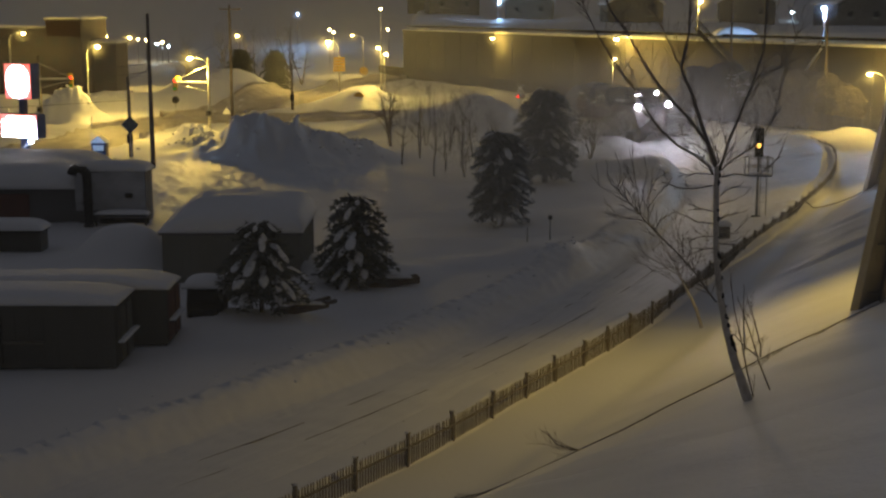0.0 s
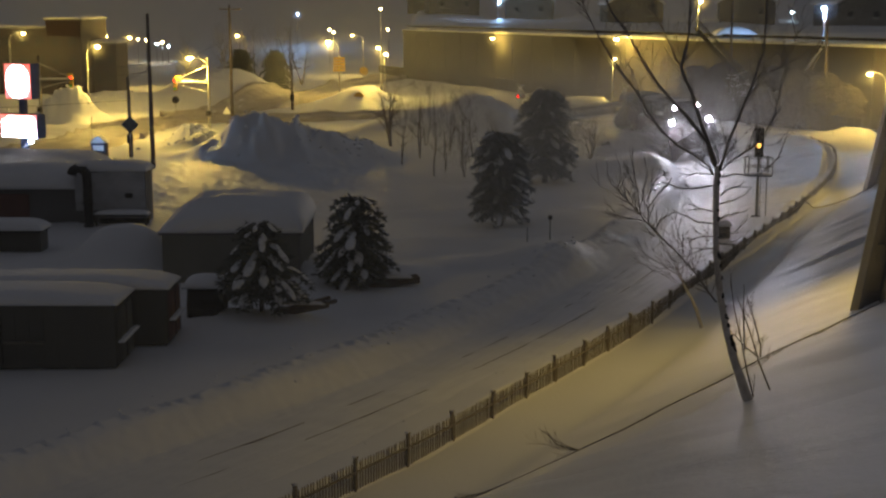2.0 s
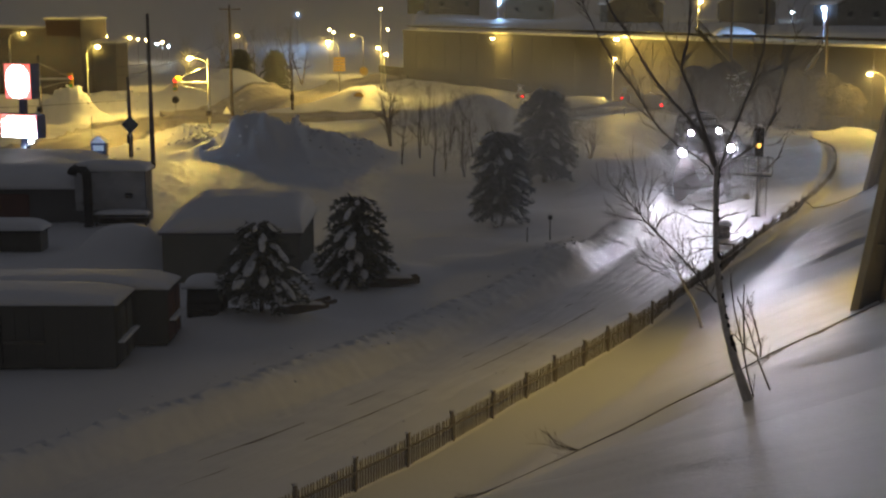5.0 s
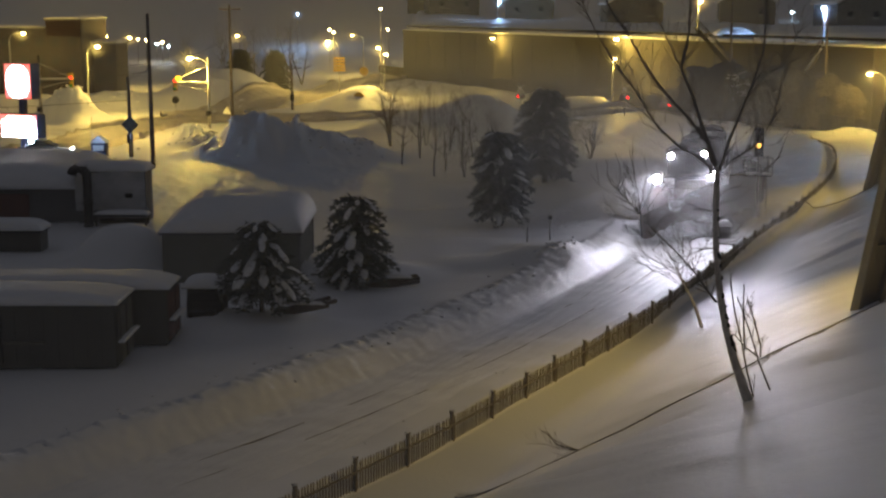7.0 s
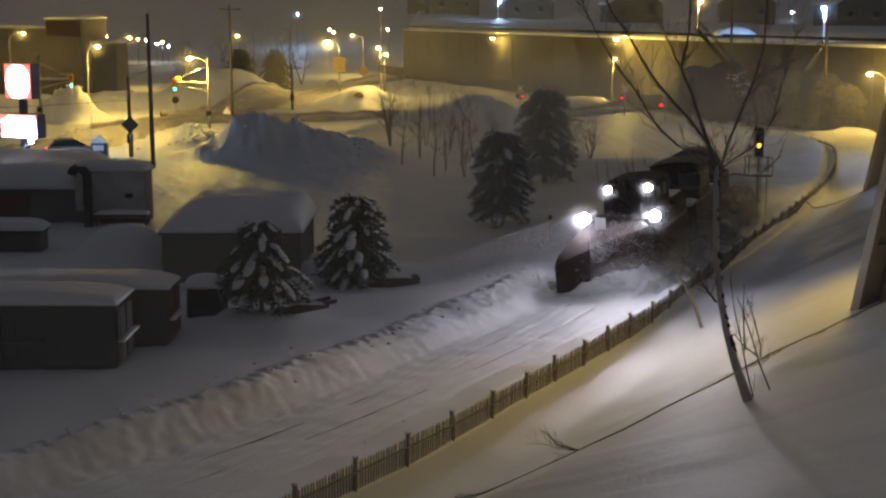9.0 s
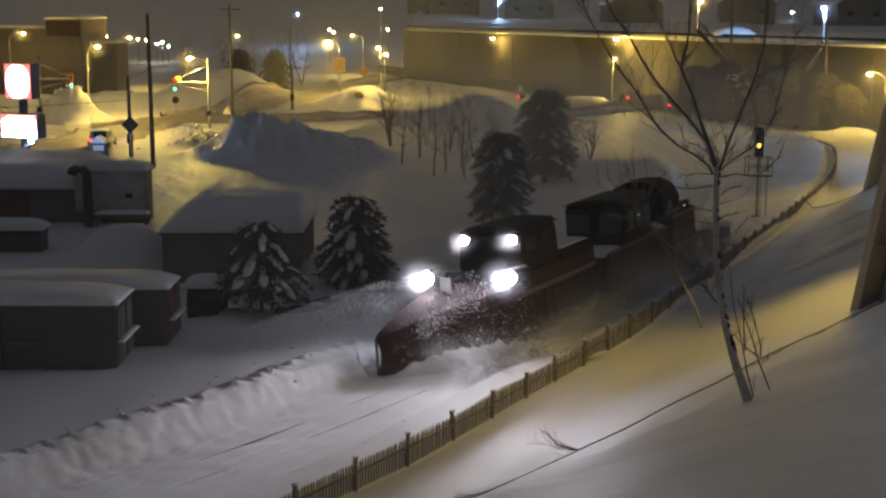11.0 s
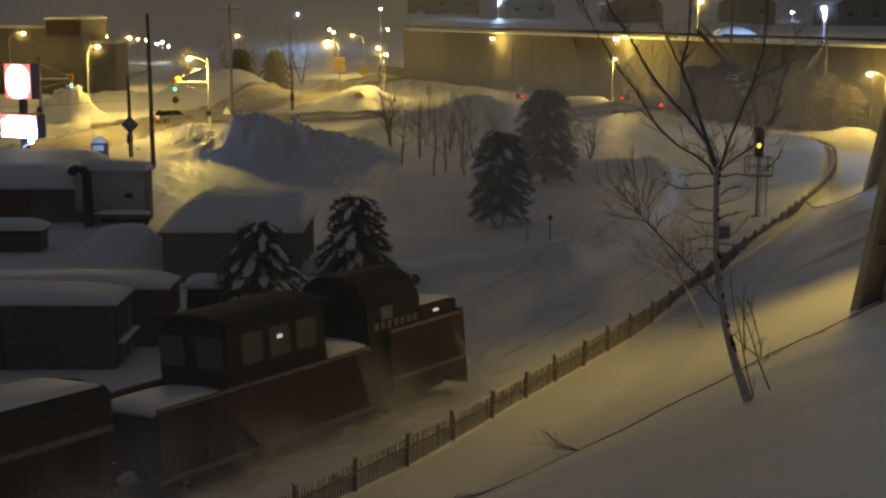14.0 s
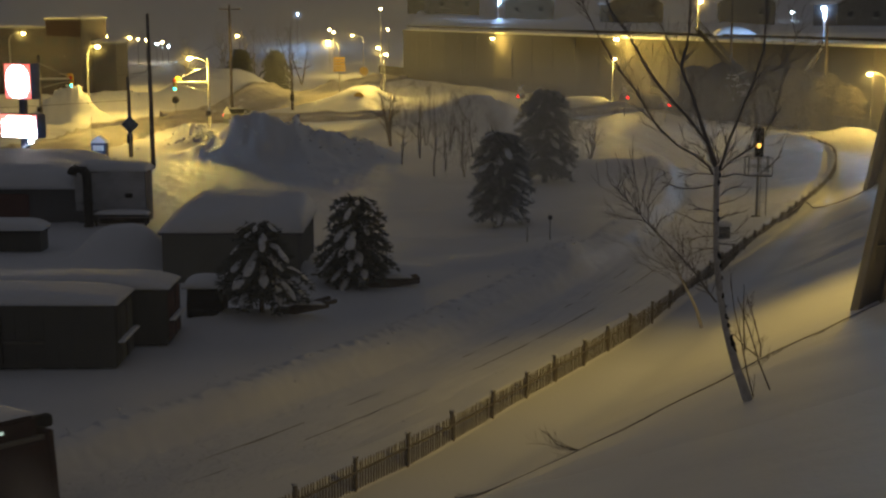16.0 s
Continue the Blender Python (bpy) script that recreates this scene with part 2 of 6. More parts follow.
def lit_lens():
    m = bpy.data.materials.new("lit_lens")
    m.use_nodes = True
    n, l = m.node_tree.nodes, m.node_tree.links
    t, e, mix = n.new("ShaderNodeBsdfTransparent"), n.new("ShaderNodeEmission"), n.new("ShaderNodeMixShader")
    e.inputs[0].default_value, e.inputs[1].default_value = (0.97, 0.95, 1.12, 1), 1000.0
    mix.inputs[0].default_value = 0.2
    l.new(t.outputs[0], mix.inputs[1])
    l.new(e.outputs[0], mix.inputs[2])
    l.new(mix.outputs[0], n["Material Output"].inputs[0])
    return m


HEADLENS = lit_lens()
HEADUP = glowing("roof_light_glow", (1.0, 0.95, 1.06), 1300.0)
# faint glow stands in for the pale view through the cab glass
CABPANE = glowing("faint_glow_cab_pane", (0.60, 0.66, 0.68), 0.001)
CABPANE.node_tree.nodes["Principled BSDF"].inputs["Base Color"].default_value = (0.05, 0.055, 0.06, 1)
CABGLOW = glowing("cab_instrument_glow", (0.7, 0.95, 0.8), 0.6)
AMBER = glowing("amber_signal", (1.0, 0.50, 0.08), 4.5)
WHITEBULB = glowing("signal_bulb", (1.0, 0.95, 0.9), 9.0)
CARHEAD = glowing("car_headlight", (0.75, 0.88, 1.0), 260.0)
CARTAIL = glowing("car_tail_light", (1.0, 0.06, 0.03), 5.0)
REDLENS, GREENLENS = tinted("red_lens", (1.0, 0.05, 0.03)), tinted("green_lens", (0.12, 1.0, 0.95))
CARPAINT = material("silver_car_paint", (0.34, 0.33, 0.31), 0.35, 0.4, 0.1, 2, 0.02, 20)
CARDARK = material("dark_red_car_paint", (0.10, 0.02, 0.02), 0.35, 0.2, 0.1, 2, 0.02, 20)
RUBBER = material("tyre_rubber", (0.02, 0.02, 0.02), 0.85, 0, 0.2, 5, 0.1, 30)
HAZARD = material("yellow_sign", (0.65, 0.42, 0.03), 0.5, 0, 0.15, 3, 0.05, 20)


# ---- mesh building ----
class Build:
    """Collects simple shapes into one mesh."""

    def __init__(self):
        self.v, self.f = [], []

    def add(self, v, f):
        o = len(self.v)
        self.v += [tuple(p) for p in v]
        self.f += [tuple(i + o for i in q) for q in f]
        return self

    def box(self, x0, x1, y0, y1, z0, z1, m=None, bevel=0.0):
        if bevel:
            b = min(bevel, (x1 - x0) / 2.2, (y1 - y0) / 2.2, (z1 - z0) / 2.2)
            bm = bmesh.new()
            bmesh.ops.create_cube(bm, size=1)
            bmesh.ops.scale(bm, vec=(x1 - x0, y1 - y0, z1 - z0), verts=bm.verts)
            bmesh.ops.translate(bm, vec=((x0 + x1) / 2, (y0 + y1) / 2, (z0 + z1) / 2), verts=bm.verts)
            bmesh.ops.bevel(bm, geom=bm.edges[:], offset=b, segments=2, affect="EDGES")
            bm.verts.index_update()
            v = [p.co.copy() for p in bm.verts]
            f = [[q.index for q in g.verts] for g in bm.faces]
            bm.free()
        else:
            v = [Vector((x, y, z)) for z in (z0, z1) for y in (y0, y1) for x in (x0, x1)]
            f = [(0, 2, 3, 1), (4, 5, 7, 6), (0, 1, 5, 4), (2, 6, 7, 3), (0, 4, 6, 2), (1, 3, 7, 5)]
        return self.add([m @ p for p in v] if m else v, f)

    def tube(self, pts, radii, n=8, caps=True):
        pts = [Vector(p) for p in pts]
        v, f = [], []
        for i, p in enumerate(pts):
            t = (pts[min(i + 1, len(pts) - 1)] - pts[max(i - 1, 0)]).normalized()
            a = t.orthogonal() if i == 0 else (a - t * a.dot(t))
            a = a.normalized() if a.length > 1e-6 else t.orthogonal().normalized()
            b = t.cross(a)
            r = radii[i] if isinstance(radii, (list, tuple)) else radii
            v += [p + (a * math.cos(k * 2 * math.pi / n) + b * math.sin(k * 2 * math.pi / n)) * r for k in range(n)]
        for i in range(len(pts) - 1):
            f += [(i * n + k, i * n + (k + 1) % n, (i + 1) * n + (k + 1) % n, (i + 1) * n + k) for k in range(n)]
        if caps:
            f += [tuple(range(n))[::-1], tuple(range((len(pts) - 1) * n, len(pts) * n))]
        return self.add(v, f)

    def prism(self, outline, a0, a1, axis="y"):
        """An outline of pairs, pushed along an axis from a0 to a1."""
        n = len(outline)
        put = {"y": lambda u, w, a: (u, a, w), "x": lambda u, w, a: (a, u, w), "z": lambda u, w, a: (u, w, a)}[axis]
        v = [put(u, w, a) for a in (a0, a1) for u, w in outline]
        f = [tuple(range(n)), tuple(range(2 * n - 1, n - 1, -1))]
        f += [(i, n + i, n + (i + 1) % n, (i + 1) % n) for i in range(n)]
        return self.add(v, f)

    def ball(self, c, r, seg=10, rings=6, wobble=0.0, seed=0):
        v, f = [], []
        rng = random.Random(seed)
        c = Vector(c)
        for i in range(rings + 1):
            a = math.pi * i / rings
            for k in range(seg):
                b = 2 * math.pi * k / seg
                q = 1 + wobble * (rng.random() - 0.5)
                v.append(c + Vector((r[0] * math.sin(a) * math.cos(b), r[1] * math.sin(a) * math.sin(b), r[2] * math.cos(a))) * q)
        for i in range(rings):
            f += [(i * seg + k, (i + 1) * seg + k, (i + 1) * seg + (k + 1) % seg, i * seg + (k + 1) % seg) for k in range(seg)]
        return self.add(v, f)

    def mesh(self, name, mat, smoothed=False):
        me = bpy.data.meshes.new(name)
        me.from_pydata(self.v, [], self.f)
        bm = bmesh.new()
        bm.from_mesh(me)
        if len(bm.faces) < 60000:
            bmesh.ops.recalc_face_normals(bm, faces=bm.faces[:])
        bm.to_mesh(me)
        bm.free()
        me.materials.append(mat)
        if smoothed:
            me.shade_smooth()
        return me


def part(name, b, mat, parent=None, label="", smoothed=False):
    ob = new(name, b.mesh(name, mat, smoothed))
    if parent is not None:
        ob.parent = parent
    return tagged(ob, label) if label else ob


def thing(name, label, category, group="", kind="", at=None):
    ob = new(name)
    ob.empty_display_size = 0.2
    if at is not None:
        ob.matrix_basis = at
    return tagged(ob, label, category, group, kind)


# ---- ground ----
def build_ground():
    ang = np.concatenate([np.linspace(-180, -24, 40)[:-1], np.linspace(-24, 24, 560), np.linspace(24, 180, 40)[1:]])
    ang = np.radians(ang)
    rad = np.concatenate([[0.5, 3.0], np.geomspace(6, 29.8, 110), np.geomspace(30, 79.8, 400), np.geomspace(80, 420, 260), np.geomspace(430, 3000, 24)])
    A, D = np.meshgrid(ang, rad)
    X, Y = D * np.sin(A), D * np.cos(A)
    Z = height(X, Y)
    n = len(ang)
    me = bpy.data.meshes.new("ground")
    idx = np.arange(len(rad) * n).reshape(len(rad), n)
    f = np.stack([idx[:-1, :-1], idx[:-1, 1:], idx[1:, 1:], idx[1:, :-1]], -1).reshape(-1, 4)[:, ::-1]
    me.from_pydata(np.stack([X, Y, Z], -1).reshape(-1, 3).tolist(), [], f.tolist())
    me.materials.append(SNOW)
    me.shade_smooth()
    tagged(new("ground", me), "deep wind-smoothed snow over the yard, slope and hillside", "snow ground", kind="structure")


build_ground()


def build_rails():
    """The two rails of the curve, just clear of the snow."""
    for r in (R - 0.72, R + 0.72):
        b = Build()
        prof = [(-0.03, -0.10), (-0.03, -0.016), (-0.02, -0.01), (0.02, -0.01), (0.03, -0.016), (0.03, -0.10)]
        n, k = 260, len(prof)
        v, f = [], []
        for i in range(n):
            s = -45 + i * 0.75
            for u, w in prof:
                v.append(on_track(s, r + u + sway(s), w + 0.066 + 0.096 * (r + u + sway(s) - R)))
        for i in range(n - 1):
            f += [(i * k + j, i * k + (j + 1) % k, (i + 1) * k + (j + 1) % k, (i + 1) * k + j) for j in range(k)]
        b.add(v, f)
        ob = part("rail", b, RAIL)
        tagged(ob, "dark steel rail showing through packed snow", "rail", "rails of the track", "structure")


build_rails()


def build_road(name, line, width, label):
    """Packed snow of a street, rutted lengthways, with ploughed edges."""
    pts = []
    for i in range(len(line) - 1):
        for k in range(16):
            pts.append(Vector((*line[i], 0)).lerp(Vector((*line[i + 1], 0)), k / 16))
    for _ in range(16):
        pts = [pts[0]] + [(pts[i - 1] + pts[i] * 2 + pts[i + 1]) / 4 for i in range(1, len(pts) - 1)] + [pts[-1]]
    v, f, m = [], [], 31
    for i, p in enumerate(pts):
        t = (pts[min(i + 1, len(pts) - 1)] - pts[max(i - 1, 0)]).normalized()
        side = Vector((-t.y, t.x, 0))
        across = [p + side * (2 * j / (m - 1) - 1) * width / 2 for j in range(m)]
        grounds = height(np.array([q.x for q in across]), np.array([q.y for q in across]))
        mid = float(grounds[m // 2])
        for j, q in enumerate(across):
            w = 2 * j / (m - 1) - 1
            g = float(grounds[j])
            rut = -0.07 * sum(math.exp(-((w - c) / 0.05) ** 2) for c in (-0.62, -0.28, 0.25, 0.60)) + 0.04 * float(vnoise(i / 3.1, w * 6, 33))
            bank = 0.55 * math.exp(-((abs(w) - 0.94) / 0.07) ** 2) * (0.7 + 0.5 * float(vnoise(i / 2.3, w * 3, 34)))
            v.append((q.x, q.y, max(g, mid) + 0.08 + rut + bank - 0.9 * max(0.0, abs(w) - 0.97) / 0.03))
    for i in range(len(pts) - 1):
        f += [(i * m + j, i * m + j + 1, (i + 1) * m + j + 1, (i + 1) * m + j) for j in range(m - 1)]
    ob = part(name, Build().add(v, f), DIRTY, smoothed=True)
    tagged(ob, label, "road", kind="structure")


build_road("road", [(-75, 96), (-52, 108), (-36, 119), (-33.6, 130), (-33.5, 142), (-31.5, 152), (-26, 156), (-14, 160), (2, 164), (18, 168), (34, 168)], 7.5,
           "snow-packed street with wheel ruts under yellow lamps")
build_road("road", [(-30.5, 160), (-25.5, 172), (-21.5, 190), (-18.5, 212), (-14, 240), (-8, 268)], 7.0, "rutted snowy road climbing away from the junction")


# ---- snow caps, walls and buildings ----
def snow_cap(x0, x1, y0, y1, z, h, power=4.0, n=18, seed=0, lean=0.0):
    """A rounded load of snow on a roof."""
    b, v, f = Build(), [], []
    for i in range(n + 1):
        for j in range(n + 1):
            u, w = math.sin((2 * i / n - 1) * math.pi / 2), math.sin((2 * j / n - 1) * math.pi / 2)
            e = max(0.0, (1 - abs(u) ** power) * (1 - abs(w) ** power)) ** 0.55
            x, y = x0 + (u + 1) / 2 * (x1 - x0), y0 + (w + 1) / 2 * (y1 - y0)
            v.append((x, y, z + e * h * (1 + 0.12 * float(vnoise(x * 0.6 + seed, y * 0.6, 20)) + lean * w) + (0.02 if e else 0)))
    m = (n + 1) ** 2
    v += [(p[0], p[1], z) for p in v[:m]]
    for i in range(n):
        for j in range(n):
            a = i * (n + 1) + j
            f += [(a, a + n + 1, a + n + 2, a + 1), (m + a, m + a + 1, m + a + n + 2, m + a + n + 1)]
    for i in range(n):
        for a, c in ((i, i + 1), (n * (n + 1) + i, n * (n + 1) + i + 1), (i * (n + 1), (i + 1) * (n + 1)), (i * (n + 1) + n, (i + 1) * (n + 1) + n)):
            f.append((a, c, m + c, m + a))
    return b.add(v, f)


def build_wall():
    a, c = Vector((*WALL_A, 0)), Vector((*WALL_B, 0))
    t = (c - a).normalized()
    n = Vector((t.y, -t.x, 0))            # towards the road
    if n.x > 0:
        n = -n
    length = (c - a).length
    m = Matrix((( t.x, -n.x, 0, a.x), (t.y, -n.y, 0, a.y), (0, 0, 1, 0), (0, 0, 0, 1)))
    wall = thing("wall_north", "long concrete retaining wall with a snow-covered coping", "retaining wall", kind="structure", at=m)
    seg = 7.5
    k = 0
    panel = Build().box(0.03, seg - 0.03, 0, 1.0, -1.0, 8.6, bevel=0.06).mesh("panel", CONCRETE)
    while (k + 1) * seg < length + 4:
        ob = new("panel", panel)
        ob.parent = wall
        ob.location = (k * seg, 0, 0)
        k += 1
    part("coping", Build().box(0, k * seg, -0.25, 1.2, 8.6, 8.95, bevel=0.05), CONCRETE, wall)
    part("snow_ledge", snow_cap(0, k * seg, -0.35, 1.3, 8.95, 0.45, 6, 24), CLEAN, wall, smoothed=True)
    post = Build().box(0, 0.08, 0.9, 0.98, 8.95, 9.95).mesh("guard_post", STEEL)
    for i in range(int(k * seg / 2.5)):
        ob = new("guard_post", post)
        ob.parent, ob.location = wall, (i * 2.5, 0, 0)
    part("guard_rail", Build().box(0, k * seg, 0.84, 0.9, 9.55, 9.9), STEEL, wall)
    # lower barrier in front
    slat = Build().box(0, 1.14, -5.2, -5.0, 0, 2.0, bevel=0.02).mesh("slat", BOARD)
    for i in range(int(k * seg / 1.2)):
        ob = new("slat", slat)
        ob.parent, ob.location = wall, (i * 1.2, 0, 0)
    part("barrier_rail", Build().box(0, k * seg, -5.25, -4.95, 1.95, 2.08), STEEL, wall, "dark rail of the slatted barrier")


build_wall()


def ribbed_wall(name, mat, parent, x0, x1, y0, y1, z0, z1, pitch=0.4):
    """A plain box with upright ribs on its front and its right end."""
    w = part(name, Build().box(x0, x1, y0, y1, z0, z1, bevel=0.02), mat, parent)
    rib = Build().box(0, 0.08, -0.02, 0.0, z0 + 0.02, z1 - 0.02).mesh("rib", mat)
    for i in range(int((x1 - x0) / pitch)):
        ob = new("rib", rib)
        ob.parent, ob.matrix_basis = w, pose(x0 + 0.05 + i * pitch, y0 - 0.001, 0)
    for i in range(int((y1 - y0) / pitch)):
        ob = new("rib", rib)
        ob.parent, ob.matrix_basis = w, pose(x1 + 0.001, y0 + 0.05 + i * pitch, 0, 0, 0, 90)
    return w


def yard_shed():
    s = thing("storage_shed", "low ribbed storage shed under a thick rounded load of snow", "shed")
    ribbed_wall("wall", PALESIDE, s, -13.1, -6.75, 62.3, 69.0, -0.2, 2.42)
    part("roof", Build().box(-13.25, -6.55, 62.15, 69.15, 2.42, 2.56, bevel=0.03), METALS, s)
    cap = snow_cap(-13.3, -6.5, 62.1, 69.2, 2.56, 1.28, 9.0, 36, 3)
    # the load has slid thin towards the far end of the roof
    cap.v = [(x, y, 2.56 + (z - 2.56) * (0.30 + 0.70 * min(1.0, max(0.0, (x + 13.3) / 1.5)) ** 0.8) * (0.62 + 0.38 * min(1.0, (y - 62.1) / 2.6))) if z > 2.565 else (x, y, z) for x, y, z in cap.v]
    part("roof_snow", cap, CLEAN, s, "deep rounded snow load", True)
    part("gable_post", Build().box(-6.74, -6.66, 62.32, 62.42, 0, 2.42), METALS, s)
    part("gable_post", Build().box(-6.74, -6.66, 68.88, 68.98, 0, 2.42), METALS, s)


yard_shed()


def workshop():
    s = thing("workshop_building", "grey metal workshop with snow-loaded roof and frosted end wall", "building")
    ribbed_wall("wall", METALS, s, -42.0, -21.7, 80.0, 90.0, -0.2, 2.2, 0.6)
    part("roof", Build().prism([(79.8, 2.2), (79.8, 2.32), (90.2, 3.0), (90.2, 2.2)], -42.2, -21.7, "x"), METALS, s)
    cap = snow_cap(-42.4, -21.5, 79.6, 90.4, 2.32, 1.35, 9, 30, 5, 0.12)
    part("roof_snow", cap, CLEAN, s, "thick smooth snow on the roof", True)
    # taller end block, its front wall plastered with blown snow
    ribbed_wall("end_block", METALS, s, -21.6, -17.6, 79.6, 81.6, -0.2, 3.3, 0.6)
    plaster = Build()
    v, f, nx, nz = [], [], 30, 22
    for i in range(nx + 1):
        for j in range(nz + 1):
            x, z = -21.7 + 4.12 * i / nx, 1.05 + 2.35 * j / nz
            v.append((x, 79.5 - 0.07 * (1 + float(vnoise(x * 1.3, z * 1.6, 50))) * (0.25 + 0.75 * min(1, j / 5)), z))
    f = [(i * (nz + 1) + j, (i + 1) * (nz + 1) + j, (i + 1) * (nz + 1) + j + 1, i * (nz + 1) + j + 1) for i in range(nx) for j in range(nz)]
    part("wall_snow", plaster.add(v, f), FROSTED, s, "wind-blown snow plastered on the wall", True)
    part("end_roof", Build().box(-21.7, -17.5, 79.45, 81.7, 3.3, 3.4, bevel=0.02), METALS, s)
    part("end_snow", snow_cap(-21.9, -17.45, 79.35, 81.8, 3.4, 0.55, 5, 20, 6), CLEAN, s, smoothed=True)
    part("loading_door", Build().box(-27.6, -24.6, 79.9, 79.95, 0.3, 2.0, bevel=0.02), BOXRED, s)
    part("lean_to_roof", Build().prism([(78.4, 0.78), (78.4, 0.86), (79.45, 1.12), (79.45, 1.02)], -20.4, -17.3, "x"), METALS, s)
    part("lean_to_snow", snow_cap(-20.45, -17.25, 78.35, 79.4, 0.98, 0.22, 4, 12, 9), CLEAN, s, smoothed=True)
    for x in (-20.3, -18.8, -17.4):
        part("lean_to_post", Build().box(x - 0.05, x + 0.05, 78.45, 78.55, -0.1, 0.79), STEEL, s)
    part("lean_to_back", Build().box(-20.3, -17.4, 79.4, 79.44, 0.0, 1.0), BLACK, s)
    part("wall_vent", Build().box(-18.75, -18.3, 79.25, 79.45, 1.85, 2.1, bevel=0.03), STEEL, s)
    v = thing("vent_pipe", "dark gooseneck exhaust pipe beside the workshop", "pipe")
    part("pipe", Build().tube([(-20.7, 78.4, 0), (-20.7, 78.4, 2.9), (-20.72, 78.4, 3.35), (-20.95, 78.4, 3.66), (-21.25, 78.4, 3.72), (-21.5, 78.4, 3.58), (-21.58, 78.4, 3.35)],
                              [0.27, 0.27, 0.28, 0.28, 0.28, 0.28, 0.30], 12), STEEL, v, smoothed=True)
    part("flange", Build().tube([(-20.7, 78.4, 1.6), (-20.7, 78.4, 1.7)], 0.34, 12), STEEL, v)
    part("cap_snow", Build().ball((-21.0, 78.4, 3.9), (0.42, 0.25, 0.12), 10, 6, 0.1), CLEAN, v, smoothed=True)


workshop()


def small_hut():
    s = thing("tool_hut", "small dark hut with a slab of snow on its roof", "hut")
    part("wall", Build().box(-29.5, -21.3, 70.8, 72.2, -0.2, 1.3, bevel=0.03), SIDING, s)
    part("roof_snow", snow_cap(-29.8, -21.1, 70.5, 72.4, 1.3, 0.5, 8, 20, 8), CLEAN, s, smoothed=True)
    part("eave", Build().box(-29.7, -21.2, 70.6, 72.3, 1.18, 1.299), STEEL, s)


small_hut()


def box_trailer(x0, x1, y0, y1, top, label, end_mat):
    s = thing("box_trailer", label, "trailer", "parked trailers in the yard")
    z0 = 0.42
    ribbed_wall("body", SIDING, s, x0, x1, y0, y1, z0, top, 0.5)
    part("end_door", Build().box(x1 + 0.045, x1 + 0.09, y0 + 0.08, (y0 + y1) / 2 - 0.02, z0 + 0.1, top - 0.12, bevel=0.015), end_mat, s)
    part("end_door", Build().box(x1 + 0.045, x1 + 0.09, (y0 + y1) / 2 + 0.02, y1 - 0.08, z0 + 0.1, top - 0.12, bevel=0.015), end_mat, s)
    part("end_ledge", Build().box(x1 + 0.09, x1 + 0.28, y0 + 0.05, y1 - 0.05, 1.25, 1.33, bevel=0.02), PALE, s)
    part("ledge_snow", snow_cap(x1 + 0.08, x1 + 0.32, y0, y1, 1.33, 0.08, 4, 6), CLEAN, s)
    for i in range(3):
        y = y0 + 0.3 + i * (y1 - y0 - 0.6) / 2
        part("locking_bar", Build().tube([(x1 + 0.12, y, z0 + 0.12), (x1 + 0.12, y, top - 0.15)], 0.02, 6), STEEL, s)
    part("roof", Build().box(x0 - 0.05, x1 + 0.1, y0 - 0.05, y1 + 0.05, top, top + 0.07, bevel=0.02), METALS, s)
    part("roof_snow", snow_cap(x0 - 0.1, x1 + 0.15, y0 - 0.12, y1 + 0.1, top + 0.07, 0.40, 7, 26, x1), CLEAN, s, "rounded snow slab on the roof", True)
    part("underframe", Build().box(x0 + 0.3, x1 - 0.1, y0 + 0.25, y1 - 0.25, 0.0, z0), STEEL, s)
    for x in (x1 - 1.0, x1 - 2.2):
        for y in (y0 + 0.15, y1 - 0.4):
            w = part("wheel", Build().tube([(x, y, 0.5), (x, y + 0.26, 0.5)], 0.48, 16), RUBBER, s)
    return s


T1 = box_trailer(-25.0, -11.4, 45.95, 48.5, 2.6, "dark green box trailer with pale ledge and snow-loaded roof", SIDING)
part("side_ledge", Build().box(-15.2, -13.8, 45.65, 45.9, 1.33, 1.40, bevel=0.02), PALE, T1)
part("side_vent", Build().box(-16.8, -16.0, 45.85, 45.92, 0.7, 1.2, bevel=0.02), PALE, T1)
part("side_seam", Build().box(-15.4, -15.33, 45.85, 45.92, 0.6, 2.3), STEEL, T1)
part("side_door", Build().box(-17.5, -15.9, 45.85, 45.91, 2.0, 2.1), METALS, T1)
T2 = box_trailer(-24.0, -10.3, 49.4, 51.6, 2.45, "dark box trailer with a faded red end under snow", BOXRED)


